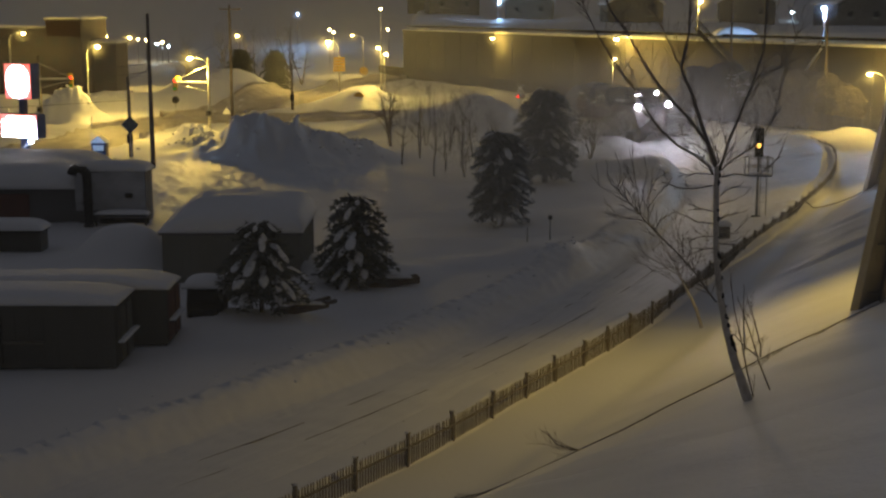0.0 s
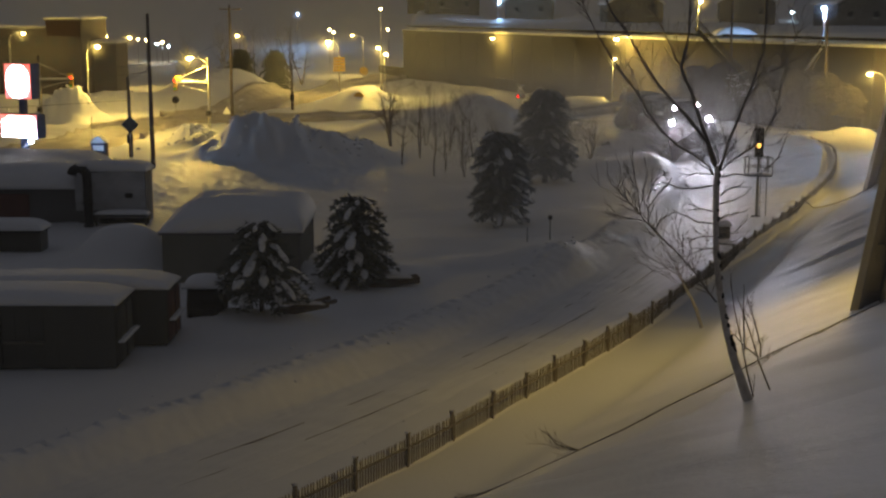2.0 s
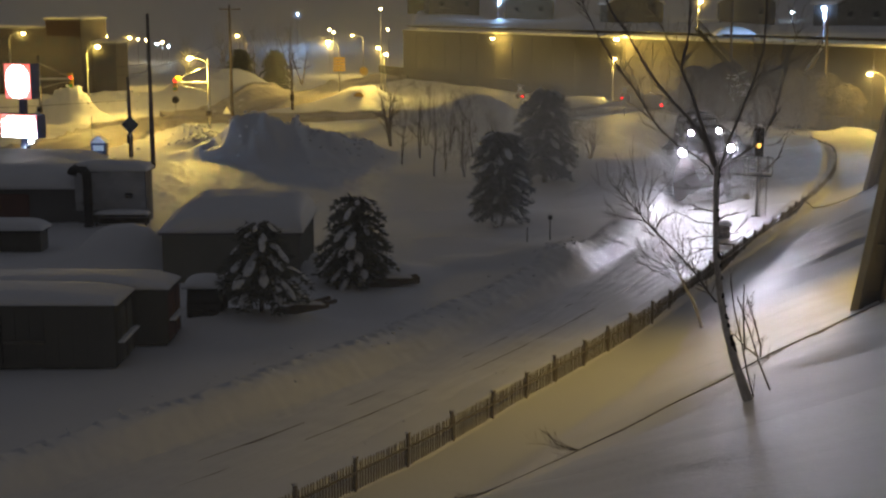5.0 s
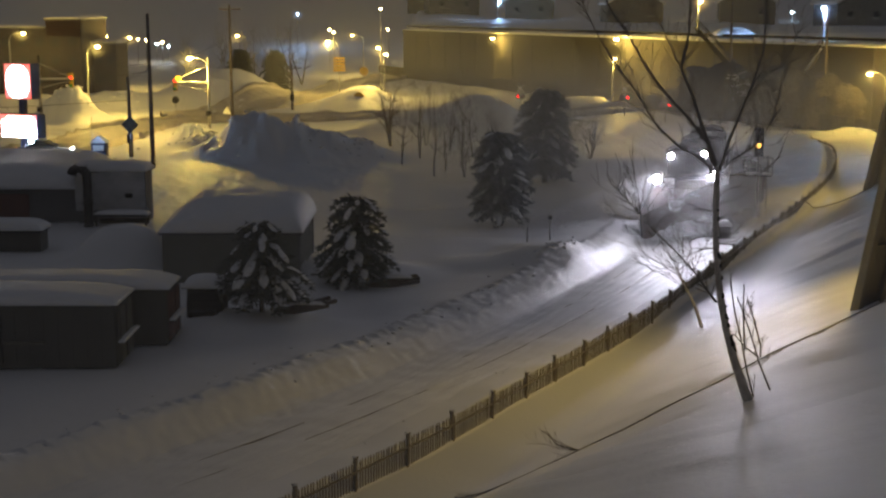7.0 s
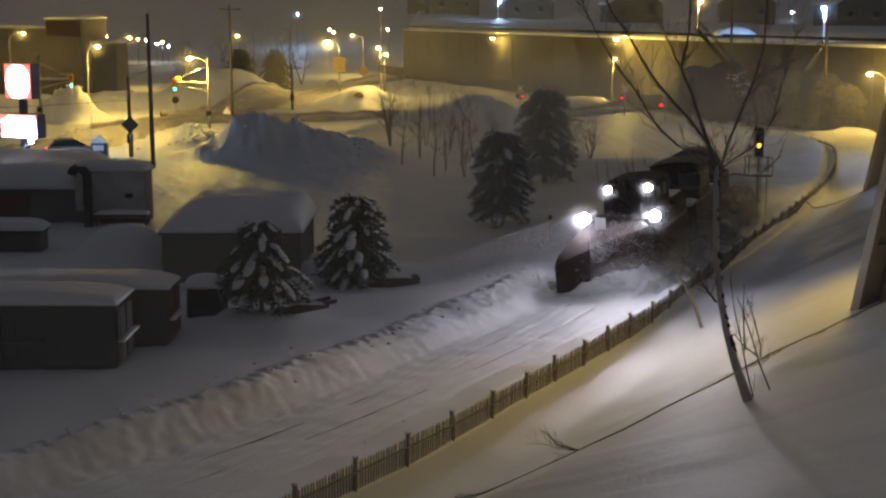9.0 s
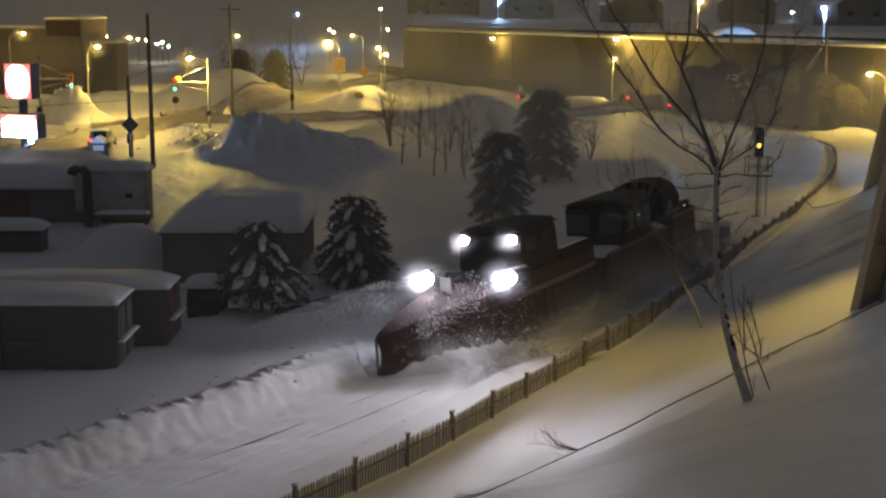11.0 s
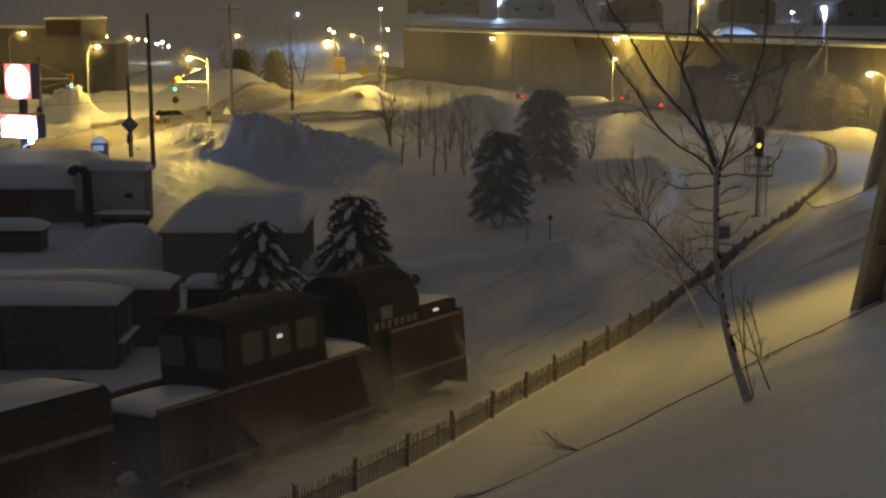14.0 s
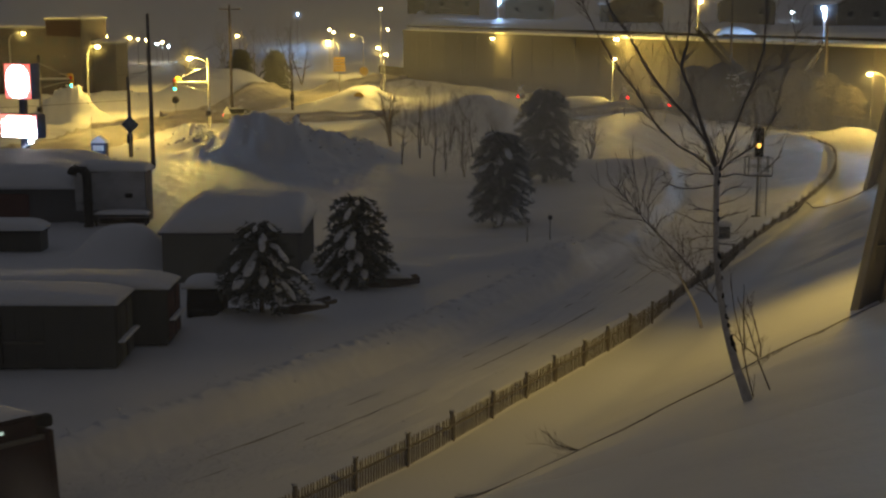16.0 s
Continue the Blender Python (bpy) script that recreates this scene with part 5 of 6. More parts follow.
def birch():
    """The leaning birch on the slope, forked high up."""
    rng = random.Random(8)
    s = thing("birch_tree", "leaning bare birch with pale peeling bark on the slope", "tree")
    trunk = [Vector(q) for q in [(5.55, 23.65, 5.7), (5.45, 23.65, 5.92), (5.24, 23.65, 6.5), (5.07, 23.65, 7.07), (4.93, 23.65, 7.74), (4.84, 23.65, 8.46), (4.81, 23.65, 9.17), (4.8, 23.65, 9.67), (4.81, 23.65, 10.03)]]
    radii = [0.118, 0.103, 0.086, 0.074, 0.066, 0.062, 0.059, 0.057, 0.054]
    part("trunk", Build().tube(trunk, [0.88 * r for r in radii], 12, False), BIRCH, s, "pale bark with dark scars", True)
    scars = Build()
    for i in range(30):
        k = rng.uniform(2, 7.9) if i < 22 else rng.uniform(2.0, 4)
        j = int(k)
        p = trunk[j].lerp(trunk[j + 1], k - j)
        r = radii[j] + (radii[j + 1] - radii[j]) * (k - j)
        a = rng.uniform(-1.1, -0.2) if i < 34 else rng.uniform(3.3, 6.1)
        scars.ball(p + Vector((math.cos(a) * r * 0.9, math.sin(a) * r * 0.9, 0)), (r * 0.4, r * 0.4, rng.uniform(0.015, 0.07)), 7, 5, 0.3, i)
    part("bark_scars", scars, BLACK, s)["kind"] = "stuff"

    def limb(pts, r0, r1, twiggy=1.0):
        p = [Vector(q) for q in pts]
        n = len(p)
        lb = Build().tube(p, [0.70 * (r0 + (r1 - r0) * i / (n - 1)) for i in range(n)], 8, False)
        for i in range(1, n):
            for _ in range(5):
                if rng.random() < twiggy * 0.85:
                    q = p[i - 1].lerp(p[i], rng.random())
                    t = (p[i] - p[i - 1]).normalized()
                    side = Vector((rng.uniform(-1, 1), rng.uniform(-0.7, 0.7), rng.uniform(-0.1, 0.7)))
                    grow(lb, q, t * 0.7 + side * 0.8, rng.uniform(0.15, 0.7), 0.008, 1, rng, 0.6, 0.2, 2)
        part("limb", lb, BARK, s, "dark bare limb with twigs")

    limb([(4.73, 23.65, 9.89), (4.64, 23.55, 10.03), (4.37, 23.45, 10.24), (4.05, 23.35, 10.41), (3.69, 23.25, 10.74), (3.47, 23.15, 11.04), (3.29, 23.05, 11.33), (3.05, 22.95, 11.62), (2.79, 22.85, 11.96), (2.58, 22.75, 12.28), (2.33, 22.65, 12.74), (2.23, 22.55, 12.97)], 0.030, 0.011)
    limb([(4.76, 23.65, 10.01), (4.61, 23.71, 10.46), (4.46, 23.77, 10.65), (4.27, 23.83, 10.89), (4.03, 23.89, 11.14), (3.78, 23.95, 11.43), (3.58, 24.01, 11.72), (3.38, 24.07, 12.06), (3.18, 24.13, 12.41), (2.99, 24.19, 12.65), (2.82, 24.25, 12.99)], 0.044, 0.022)
    limb([(4.79, 23.65, 10.05), (4.53, 23.6, 10.67), (4.38, 23.55, 11.06), (4.27, 23.5, 11.36), (4.15, 23.45, 11.55), (4.07, 23.4, 11.75), (4.1, 23.35, 11.94), (4.14, 23.3, 12.13), (4.17, 23.25, 12.42), (4.16, 23.2, 12.89), (4.15, 23.15, 13.07)], 0.047, 0.020)
    limb([(4.11, 23.65, 11.74), (3.99, 23.55, 11.93), (3.82, 23.45, 12.27), (3.65, 23.35, 12.56), (3.49, 23.25, 12.93)], 0.020, 0.010)
    limb([(4.85, 23.65, 9.97), (4.89, 23.58, 10.17), (4.96, 23.51, 10.48), (5.08, 23.44, 10.83), (5.18, 23.37, 11.17), (5.27, 23.3, 11.42), (5.34, 23.23, 11.71), (5.42, 23.16, 12.04), (5.42, 23.09, 12.51), (5.41, 23.02, 12.88), (5.41, 22.95, 13.07)], 0.037, 0.020)
    limb([(4.87, 23.65, 9.95), (5.03, 23.75, 10.08), (5.19, 23.85, 10.17), (5.41, 23.95, 10.3), (5.58, 24.05, 10.39), (5.73, 24.15, 10.54), (5.87, 24.25, 10.76), (5.98, 24.35, 11.11), (6.1, 24.45, 11.5), (6.24, 24.55, 11.9), (6.37, 24.65, 12.35)], 0.022, 0.006)
    limb([(5.39, 23.65, 11.52), (5.66, 23.75, 11.65), (5.92, 23.85, 11.76), (6.11, 23.95, 11.84)], 0.012, 0.005)
    limb([(4.87, 23.65, 7.59), (4.68, 23.53, 7.82), (4.48, 23.41, 8.1), (4.3, 23.29, 8.32), (3.98, 23.17, 8.65), (3.66, 23.05, 8.96), (3.44, 22.93, 9.18), (3.3, 22.81, 9.36), (3.06, 22.69, 9.6), (2.92, 22.57, 9.78)], 0.025, 0.008)
    limb([(3.48, 23.65, 9.17), (3.42, 23.53, 9.49), (3.31, 23.41, 9.95), (3.2, 23.29, 10.38)], 0.011, 0.005, 0.4)
    limb([(3.65, 23.65, 9.01), (3.43, 23.55, 9.1), (3.12, 23.45, 9.12), (2.94, 23.35, 9.19)], 0.010, 0.005, 0.4)
    limb([(3.61, 23.65, 9.09), (3.63, 23.75, 9.35), (3.69, 23.85, 9.76)], 0.010, 0.005, 0.4)

    tw = Build()

    def twig(pts, r0, r1):
        p = [Vector(q) for q in pts]
        n = len(p)
        tw.tube(p, [r0 + (r1 - r0) * i / (n - 1) for i in range(n)], 5, False)
        for i in range(1, n):
            for _ in range(2):
                grow(tw, p[i - 1].lerp(p[i], rng.random()), (p[i] - p[i - 1]).normalized() + Vector((0, rng.uniform(-0.5, 0.5), rng.uniform(-0.3, 0.9))), rng.uniform(0.12, 0.3), 0.006, 1, rng, 0.5, 0.15, 1)

    twig([(4.76, 23.65, 9.69), (4.39, 23.73, 9.61), (4.11, 23.81, 9.63), (3.92, 23.89, 9.72)], 0.012, 0.005)
    twig([(4.76, 23.65, 9.22), (4.55, 23.73, 9.26), (4.42, 23.81, 9.31)], 0.012, 0.005)
    twig([(4.76, 23.65, 9.01), (4.51, 23.73, 9.02), (4.25, 23.81, 9.14)], 0.012, 0.005)
    twig([(4.79, 23.65, 8.78), (4.57, 23.73, 8.76), (4.37, 23.81, 8.68)], 0.012, 0.005)
    twig([(4.75, 23.65, 9.88), (4.43, 23.73, 9.89), (4.27, 23.81, 9.81)], 0.012, 0.005)
    twig([(4.88, 23.65, 9.83), (5.13, 23.73, 9.88), (5.45, 23.81, 9.83), (5.66, 23.89, 9.88), (5.93, 23.97, 10.11), (6.06, 24.05, 10.41)], 0.012, 0.005)
    twig([(4.87, 23.65, 9.5), (5.02, 23.73, 9.61), (5.27, 23.81, 9.67)], 0.012, 0.005)
    twig([(4.87, 23.65, 9.36), (5.15, 23.73, 9.42)], 0.012, 0.005)
    twig([(4.87, 23.65, 9.08), (5.02, 23.73, 9.14), (5.25, 23.81, 9.17)], 0.012, 0.005)
    twig([(4.87, 23.65, 8.85), (5.15, 23.73, 8.82), (5.3, 23.81, 8.94)], 0.012, 0.005)
    twig([(4.88, 23.65, 8.65), (5.21, 23.73, 8.61), (5.39, 23.81, 8.7)], 0.012, 0.005)
    twig([(4.78, 23.65, 8.56), (4.58, 23.73, 8.53), (4.47, 23.81, 8.43)], 0.012, 0.005)

    part("twig_spray", tw, BARK, s)["kind"] = "stuff"
    su = Build()

    def sucker(pts, r0, r1):
        p = [Vector(q) for q in pts]
        su.tube(p, [r0 + (r1 - r0) * i / (len(p) - 1) for i in range(len(p))], 5, False)
        for i in range(1, len(p)):
            grow(su, p[i - 1].lerp(p[i], rng.random()), Vector((rng.uniform(-0.6, 0.6), 0, 1)), 0.3, 0.006, 1, rng)

    sucker([(5.6, 23.65, 5.85), (5.48, 23.68, 6.28), (5.36, 23.71, 6.85), (5.22, 23.74, 7.42), (5.14, 23.77, 7.93)], 0.017, 0.007)
    sucker([(5.89, 23.65, 5.98), (5.7, 23.68, 6.44), (5.48, 23.71, 7.11), (5.26, 23.74, 7.67)], 0.017, 0.007)
    sucker([(5.7, 23.65, 6.58), (5.7, 23.68, 6.79), (5.58, 23.71, 7.22), (5.44, 23.74, 7.62)], 0.017, 0.007)
    sucker([(5.41, 23.65, 6.71), (5.37, 23.68, 7.33), (5.37, 23.71, 7.89)], 0.017, 0.007)
    sucker([(5.66, 23.65, 6.58), (5.44, 23.68, 6.75), (5.19, 23.71, 7.01)], 0.017, 0.007)

    part("suckers", su, BARK, s)


birch()


def pale_sapling():
    rng = random.Random(17)
    s = thing("birch_sapling", "slender leaning birch sapling beside the fence", "tree")
    p = [Vector(q) for q in [(10.31, 52.57, 0.22), (10.06, 52.57, 1.0), (9.8, 52.57, 1.57), (9.47, 52.57, 2.14), (9.18, 52.57, 2.78)]]
    part("trunk", Build().tube(p, [0.075, 0.06, 0.05, 0.04, 0.025], 8), BIRCH, s, smoothed=True)
    c = Build()
    for i in range(15):
        q = p[2].lerp(p[4], rng.random() ** 0.7)
        grow(c, q, Vector((rng.uniform(-1.3, 0.5), rng.uniform(-0.5, 0.5), rng.uniform(0.35, 1.2))), rng.uniform(0.9, 2.1), 0.016, 2, rng, 0.55, 0.15, 3)
    part("crown", c, BARK, s)


pale_sapling()


def fallen_twig():
    rng = random.Random(3)
    s = Build()
    x, y = 3.25, 30.9
    z = ground_z(x, y)
    for i in range(5):
        grow(s, Vector((x, y, z)), Vector((-1.0, rng.uniform(-0.3, 0.3), rng.uniform(0.05, 0.5))), rng.uniform(0.6, 1.0), 0.014, 2, rng, 0.5, 0.1, 2)
    tagged(part("fallen_branch", s, BARK), "small dead branch sticking out of the snow", "branch")


fallen_twig()


# ---- loose snow along the ridge ----
def snow_chunks():
    rng = random.Random(31)
    b = Build()
    for i in range(170):
        s = rng.uniform(20, 120)
        e = rng.gauss(-4.6, 0.6) if rng.random() < 0.8 else rng.uniform(2.4, 3.2)
        p = on_track(s, R + e)
        q = rng.uniform(0.03, 0.10) * (1 if e < 0 else 0.6)
        b.ball((p.x, p.y, ground_z(p.x, p.y) + q * 0.1), (q, q * rng.uniform(0.6, 1), q * 0.6), 6, 4, 0.4, i)
    for hx, hy, a, c, h, rough in HEAPS:
        if rough > 0.3:
            for i in range(90):
                u, v = rng.gauss(0, 0.55) * a, rng.gauss(0, 0.55) * c
                q = rng.uniform(0.06, 0.20)
                b.ball((hx + u, hy + v, ground_z(hx + u, hy + v) + q * 0.15), (q, q * rng.uniform(0.6, 1), q * 0.7), 6, 4, 0.4, i)
    tagged(part("snow_chunks", b, CLEAN), "scattered lumps of broken snow on banks and heaps", "snow", kind="stuff")


snow_chunks()


# ---- the plough train ----
def wheelset(parent, x, n=2):
    for k in range(n):
        xx = x + (k - (n - 1) / 2) * 1.9
        w = part("axle", Build().tube([(xx, -0.85, 0.5), (xx, 0.85, 0.5)], 0.08, 8), STEEL, parent)
        for y in (-0.74, 0.74):
            part("wheel", Build().tube([(xx, y - 0.07, 0.5), (xx, y + 0.07, 0.5)], 0.46, 20), STEEL, w)
    for y in (-1.0, 1.0):
        part("bogie_frame", Build().box(x - n * 0.95, x + n * 0.95, y - 0.08, y + 0.08, 0.45, 0.75, bevel=0.04), STEEL, parent)


def disc(c, r, n=20):
    """A shallow domed glass, facing forwards."""
    v = [(c[0] + 0.03, c[1], c[2])] + [(c[0], c[1] + r * math.cos(2 * math.pi * k / n), c[2] + r * math.sin(2 * math.pi * k / n)) for k in range(n)]
    return Build().add(v, [(0, 1 + k, 1 + (k + 1) % n) for k in range(n)])


NOSE = 3.5      # how far the leading edge stands before the lamps


def plough():
    s = thing("snow_plough", "red railway snow plough with wedge nose and blazing headlights", "snow plough", at=track_pose(0))
    # curved wedge of the nose, both sides
    for sgn in (-1, 1):
        b, v, f, nu, nw = Build(), [], [], 14, 8
        for i in range(nu + 1):
            t = i / nu
            for j in range(nw + 1):
                w = j / nw
                top = 1.42 + 1.43 * t ** 0.8
                x = NOSE * (1 - t) - 0.35 * math.sin(w * math.pi) * (1 - 0.3 * t)
                y = -2.6 * (1 - t) + sgn * (0.04 + 1.76 * t ** 0.85 - 0.28 * math.sin(w * math.pi) * t)
                v.append((x, y, 0.12 + (top - 0.12) * w))
        for i in range(nu):
            for j in range(nw):
                a = i * (nw + 1) + j
                f.append((a, a + nw + 1, a + nw + 2, a + 1))
        part("mouldboard", b.add(v, f), RED, s, "curved red steel ploughshare side", True)
    deck = Build()
    n = 10
    v = []
    for i in range(n + 1):
        t = i / n
        for sg in (-1, 0, 1):
            v.append((NOSE * (1 - t), -2.6 * (1 - t) + sg * (0.04 + 1.76 * t ** 0.85), 1.42 + 1.43 * t ** 0.8 + (0.12 * t if sg == 0 else 0)))
    deck.add(v, [(i * 3 + k, i * 3 + k + 1, (i + 1) * 3 + k + 1, (i + 1) * 3 + k) for i in range(n) for k in (0, 1)])
    part("nose_deck", deck, RED, s, "sloping red deck dusted with snow")
    part("nose_edge", Build().tube([(NOSE, -2.6, 0.15), (NOSE - 0.02, -2.6, 1.45)], 0.05, 8), STEEL, s)
    part("flag_plate", Build().box(-0.33, 0.33, -0.02, 0.02, -0.33, 0.33, pose(0.75, -1.05, 2.85, 0, 0, 62), 0.02), WHITEP, s, "white lamp-lit plate")
    body = part("body", Build().box(-8.0, 0.0, -1.5, 1.5, 0.95, 3.05, bevel=0.06), RED, s, "red riveted body side")
    for sgn in (-1, 1):
        part("side_stripe", Build().box(-7.9, -0.4, min(sgn * 1.505, sgn * 1.53), max(sgn * 1.505, sgn * 1.53), 2.25, 2.42), PALE, body)
        part("sill", Build().box(-7.9, -0.3, min(sgn * 1.4, sgn * 1.6), max(sgn * 1.4, sgn * 1.6), 0.8, 0.95, bevel=0.02), STEEL, body)
        for k in range(9):
            part("rib", Build().box(-7.5 + k * 0.85, -7.42 + k * 0.85, min(sgn * 1.5, sgn * 1.54), max(sgn * 1.5, sgn * 1.54), 1.0, 2.24), RED, body)
    part("bulkhead", Build().box(-0.05, 0.05, -2.0, 2.0, 2.75, 3.25, bevel=0.02), BLACK, s)
    part("roof", Build().prism([(-1.55, 3.05), (-1.2, 3.35), (0, 3.45), (1.2, 3.35), (1.55, 3.05)], -8.05, -4.6, "x"), BLACK, s)
    cup = part("cupola", Build().prism([(-4.7, 3.05), (-4.5, 4.42), (-4.2, 4.57), (-1.3, 4.57), (-1.1, 4.42), (-0.9, 3.05)], -1.25, 1.25), BLACK, s, "raised dark lookout cab")
    part("roof_cap", Build().prism([(-1.35, 4.57), (-0.9, 4.74), (0, 4.8), (0.9, 4.74), (1.35, 4.57)], -4.6, -0.9, "x"), BLACK, s)
    for y in (-0.7, 0.0, 0.7):
        part("window", Build().box(-0.03, 0.0, y - 0.28, y + 0.28, -0.28, 0.28, pose(-0.98, 0, 4.0, 0, -7, 0)), GLASSD, cup)
    for sgn in (-1, 1):
        for x in (-1.9, -3.4):
            part("window", Build().box(x - 0.45, x + 0.45, min(sgn * 1.25, sgn * 1.28), max(sgn * 1.25, sgn * 1.28), 3.75, 4.28), GLASSD, cup)
    for y in (-1.65, 1.65):
        # hood and inner tube are added, made long to narrow the beam
        h = part("headlight", Build().tube([(-0.13, 0, 0), (-0.1, 0, 0), (0.0, 0, 0), (1.0, 0, 0)], [0.001, 0.26, 0.28, 0.29], 18, False), BLACK, s, "headlight in an added hood that narrows its beam")
        h.matrix_basis = pose(-0.2, y, 3.2, 0, 1.5, -6.0)
        part("beam_collar", Build().tube([(-0.06, 0, 0), (-0.05, 0, 0), (0.98, 0, 0)], [0.001, 0.20, 0.22], 18, False), BLACK, h)
        part("lamp_glow", Build().tube([(-0.02, 0, 0), (0.03, 0, 0)], [0.17, 0.14], 18), HEAD, h, "blazing white lamp")
        part("lens", disc((1.01, 0, 0), 0.25), HEADLENS, h, "lit glass lens")
    for y in (-0.97, 0.97):
        h = part("roof_light", Build().tube([(-1.12, y, 4.32), (-1.1, y, 4.32), (-0.84, y, 4.29)], [0.03, 0.18, 0.19], 16, False), BLACK, s, "hooded roof lamp")
        part("lamp_glow", Build().tube([(-1.03, y, 4.31), (-1.0, y, 4.308)], [0.16, 0.13], 16), HEADUP, h, "bright white lamp")
        part("lens", disc((-0.86, y, 4.294), 0.14), HEADLENS, h, "lit glass lens")
    part("coupler", Build().box(-8.5, -8.0, -0.15, 0.15, 0.75, 1.0, bevel=0.03), STEEL, s)
    wheelset(s, -1.9)
    wheelset(s, -6.2)
    part("roof_snow", snow_cap(-7.9, -4.7, -1.3, 1.3, 3.38, 0.12, 4, 10), CLEAN, s, smoothed=True)
    return s


def engine():
    s = thing("diesel_engine", "dark red diesel engine with pale stripes, snowy deck and black cab", "locomotive", at=track_pose(-20))
    part("frame", Build().box(-13.4, -0.1, -1.35, 1.35, 0.85, 1.15, bevel=0.04), BLACK, s)
    for sgn in (-1, 1):
        y0, y1 = sorted((sgn * 1.42, sgn * 1.56))
        w = part("side_panel", Build().box(-8.6, -0.2, y0, y1, 0.75, 2.45, bevel=0.03), RED, s, "long red side panel")
        e0, e1 = sorted((sgn * 1.50, sgn * 1.60))
        part("stripe", Build().box(-8.6, -0.2, e0, e1, 2.45, 2.55), PALE, w)
        part("stripe", Build().box(-8.5, -0.1, e0, e1, 0.62, 0.76), PALE, w)
        w = part("side_panel", Build().box(-13.4, -9.6, y0, y1, 0.85, 2.75, bevel=0.03), RED, s)
        part("stripe", Build().box(-13.3, -9.6, e0, e1, 2.75, 2.85), PALE, w)
        part("stripe", Build().box(-13.3, -9.6, e0, e1, 1.25, 1.37), PALE, w)
    part("front_hood", Build().box(-3.0, -0.2, -1.4, 1.4, 1.15, 2.3, bevel=0.1), BLACK, s)
    part("deck_snow", snow_cap(-3.1, -0.3, -1.3, 1.3, 2.3, 0.22, 4, 10, 1), CLEAN, s, "snow on the front deck", True)
    cab = part("cab", Build().prism([(-6.9, 1.2), (-6.9, 4.1), (-6.6, 4.25), (-3.3, 4.25), (-3.0, 4.1), (-2.9, 1.2)], -1.35, 1.35), BLACK, s, "black cab with wide windows")
    part("cab_roof", Build().prism([(-1.5, 4.25), (-0.9, 4.42), (0, 4.47), (0.9, 4.42), (1.5, 4.25)], -7.1, -2.9, "x"), BLACK, cab)
    for y in (-0.75, 0.75):
        part("window", Build().box(-2.96, -2.86, y - 0.5, y + 0.5, 3.0, 3.85, bevel=0.02), CABPANE, cab, "cab pane with a faint glow for the view through it")
    for sgn in (-1, 1):
        y0, y1 = sorted((sgn * 1.35, sgn * 1.38))
        for x in (-3.9, -5.0, -6.1):
            part("window", Build().box(x - 0.42, x + 0.42, y0, y1, 3.0, 3.85, bevel=0.015), CABPANE, cab, "cab pane with a faint glow for the view through it")
        g0, g1 = sorted((sgn * 1.375, sgn * 1.39))
        part("instrument_glow", Build().box(-5.1, -4.9, g0, g1, 3.5, 3.6), CABGLOW, cab, "faint lit instrument")
    part("engine_deck", Build().box(-8.8, -6.9, -1.4, 1.4, 1.15, 2.5, bevel=0.06), BLACK, s)
    part("deck_snow", snow_cap(-8.8, -7.0, -1.35, 1.35, 2.5, 0.3, 3, 10, 2), CLEAN, s, "rounded snow on the deck", True)
    part("tall_hood", Build().prism([(-1.4, 1.15), (-1.4, 3.7), (-1.1, 4.3), (-0.5, 4.6), (0.5, 4.6), (1.1, 4.3), (1.4, 3.7), (1.4, 1.15)], -11.4, -8.8, "x"), BLACK, s, "tall round-topped black hood")
    part("hood_window", Build().box(-10.0, -9.4, 1.4, 1.43, 3.2, 3.6, bevel=0.02), METALS, s)
    part("rear_hood", Build().box(-13.3, -11.4, -1.35, 1.35, 1.15, 3.3, bevel=0.1), RED, s)
    part("rear_glow", Build().box(-12.4, -12.15, 1.352, 1.37, 3.0, 3.08), CABGLOW, s)
    part("rear_snow", snow_cap(-13.3, -11.4, -1.3, 1.3, 3.3, 0.1, 4, 8), CLEAN, s)
    part("rear_marker", Build().box(-13.9, -13.3, 0.7, 1.0, 2.85, 3.15, bevel=0.04), BLACK, s)
    part("end_plate", Build().box(-13.6, -13.4, -1.5, 1.5, 0.4, 2.9, bevel=0.03), RED, s)
    part("exhaust_stack", Build().box(-8.1, -7.7, -0.3, 0.3, 2.7, 3.5, bevel=0.05), BLACK, s)
    for k in range(7):
        part("grille", Build().box(-11.2 + k * 0.32, -11.0 + k * 0.32, 1.4, 1.425, 2.9, 3.15), METALS, s)
    part("coupler", Build().box(-0.1, 0.5, -0.15, 0.15, 0.75, 1.0, bevel=0.03), STEEL, s)
    wheelset(s, -2.6)
    wheelset(s, -10.9)
    return s


PLOUGH, ENGINE = plough(), engine()


def flake_cloud(name, boxes, label, size, seed):
    """Many small flakes, each a tiny turned triangle."""
    rng = np.random.RandomState(seed)
    vs = []
    for count, fn in boxes:
        c = fn(rng, count)
        a = rng.normal(0, 1, (len(c), 3))
        b = rng.normal(0, 1, (len(c), 3))
        sz = (size * np.exp(rng.normal(0, 0.45, (len(c), 1))))
        a = a / np.linalg.norm(a, axis=1, keepdims=True) * sz
        b = b / np.linalg.norm(b, axis=1, keepdims=True) * sz
        vs.append(np.stack([c, c + a, c + b], 1))
    v = np.concatenate(vs).reshape(-1, 3)
    me = bpy.data.meshes.new(name)
    me.from_pydata(v.tolist(), [], np.arange(len(v)).reshape(-1, 3).tolist())
    me.materials.append(CLEAN)
    return tagged(new(name, me), label, "flying snow", kind="stuff")


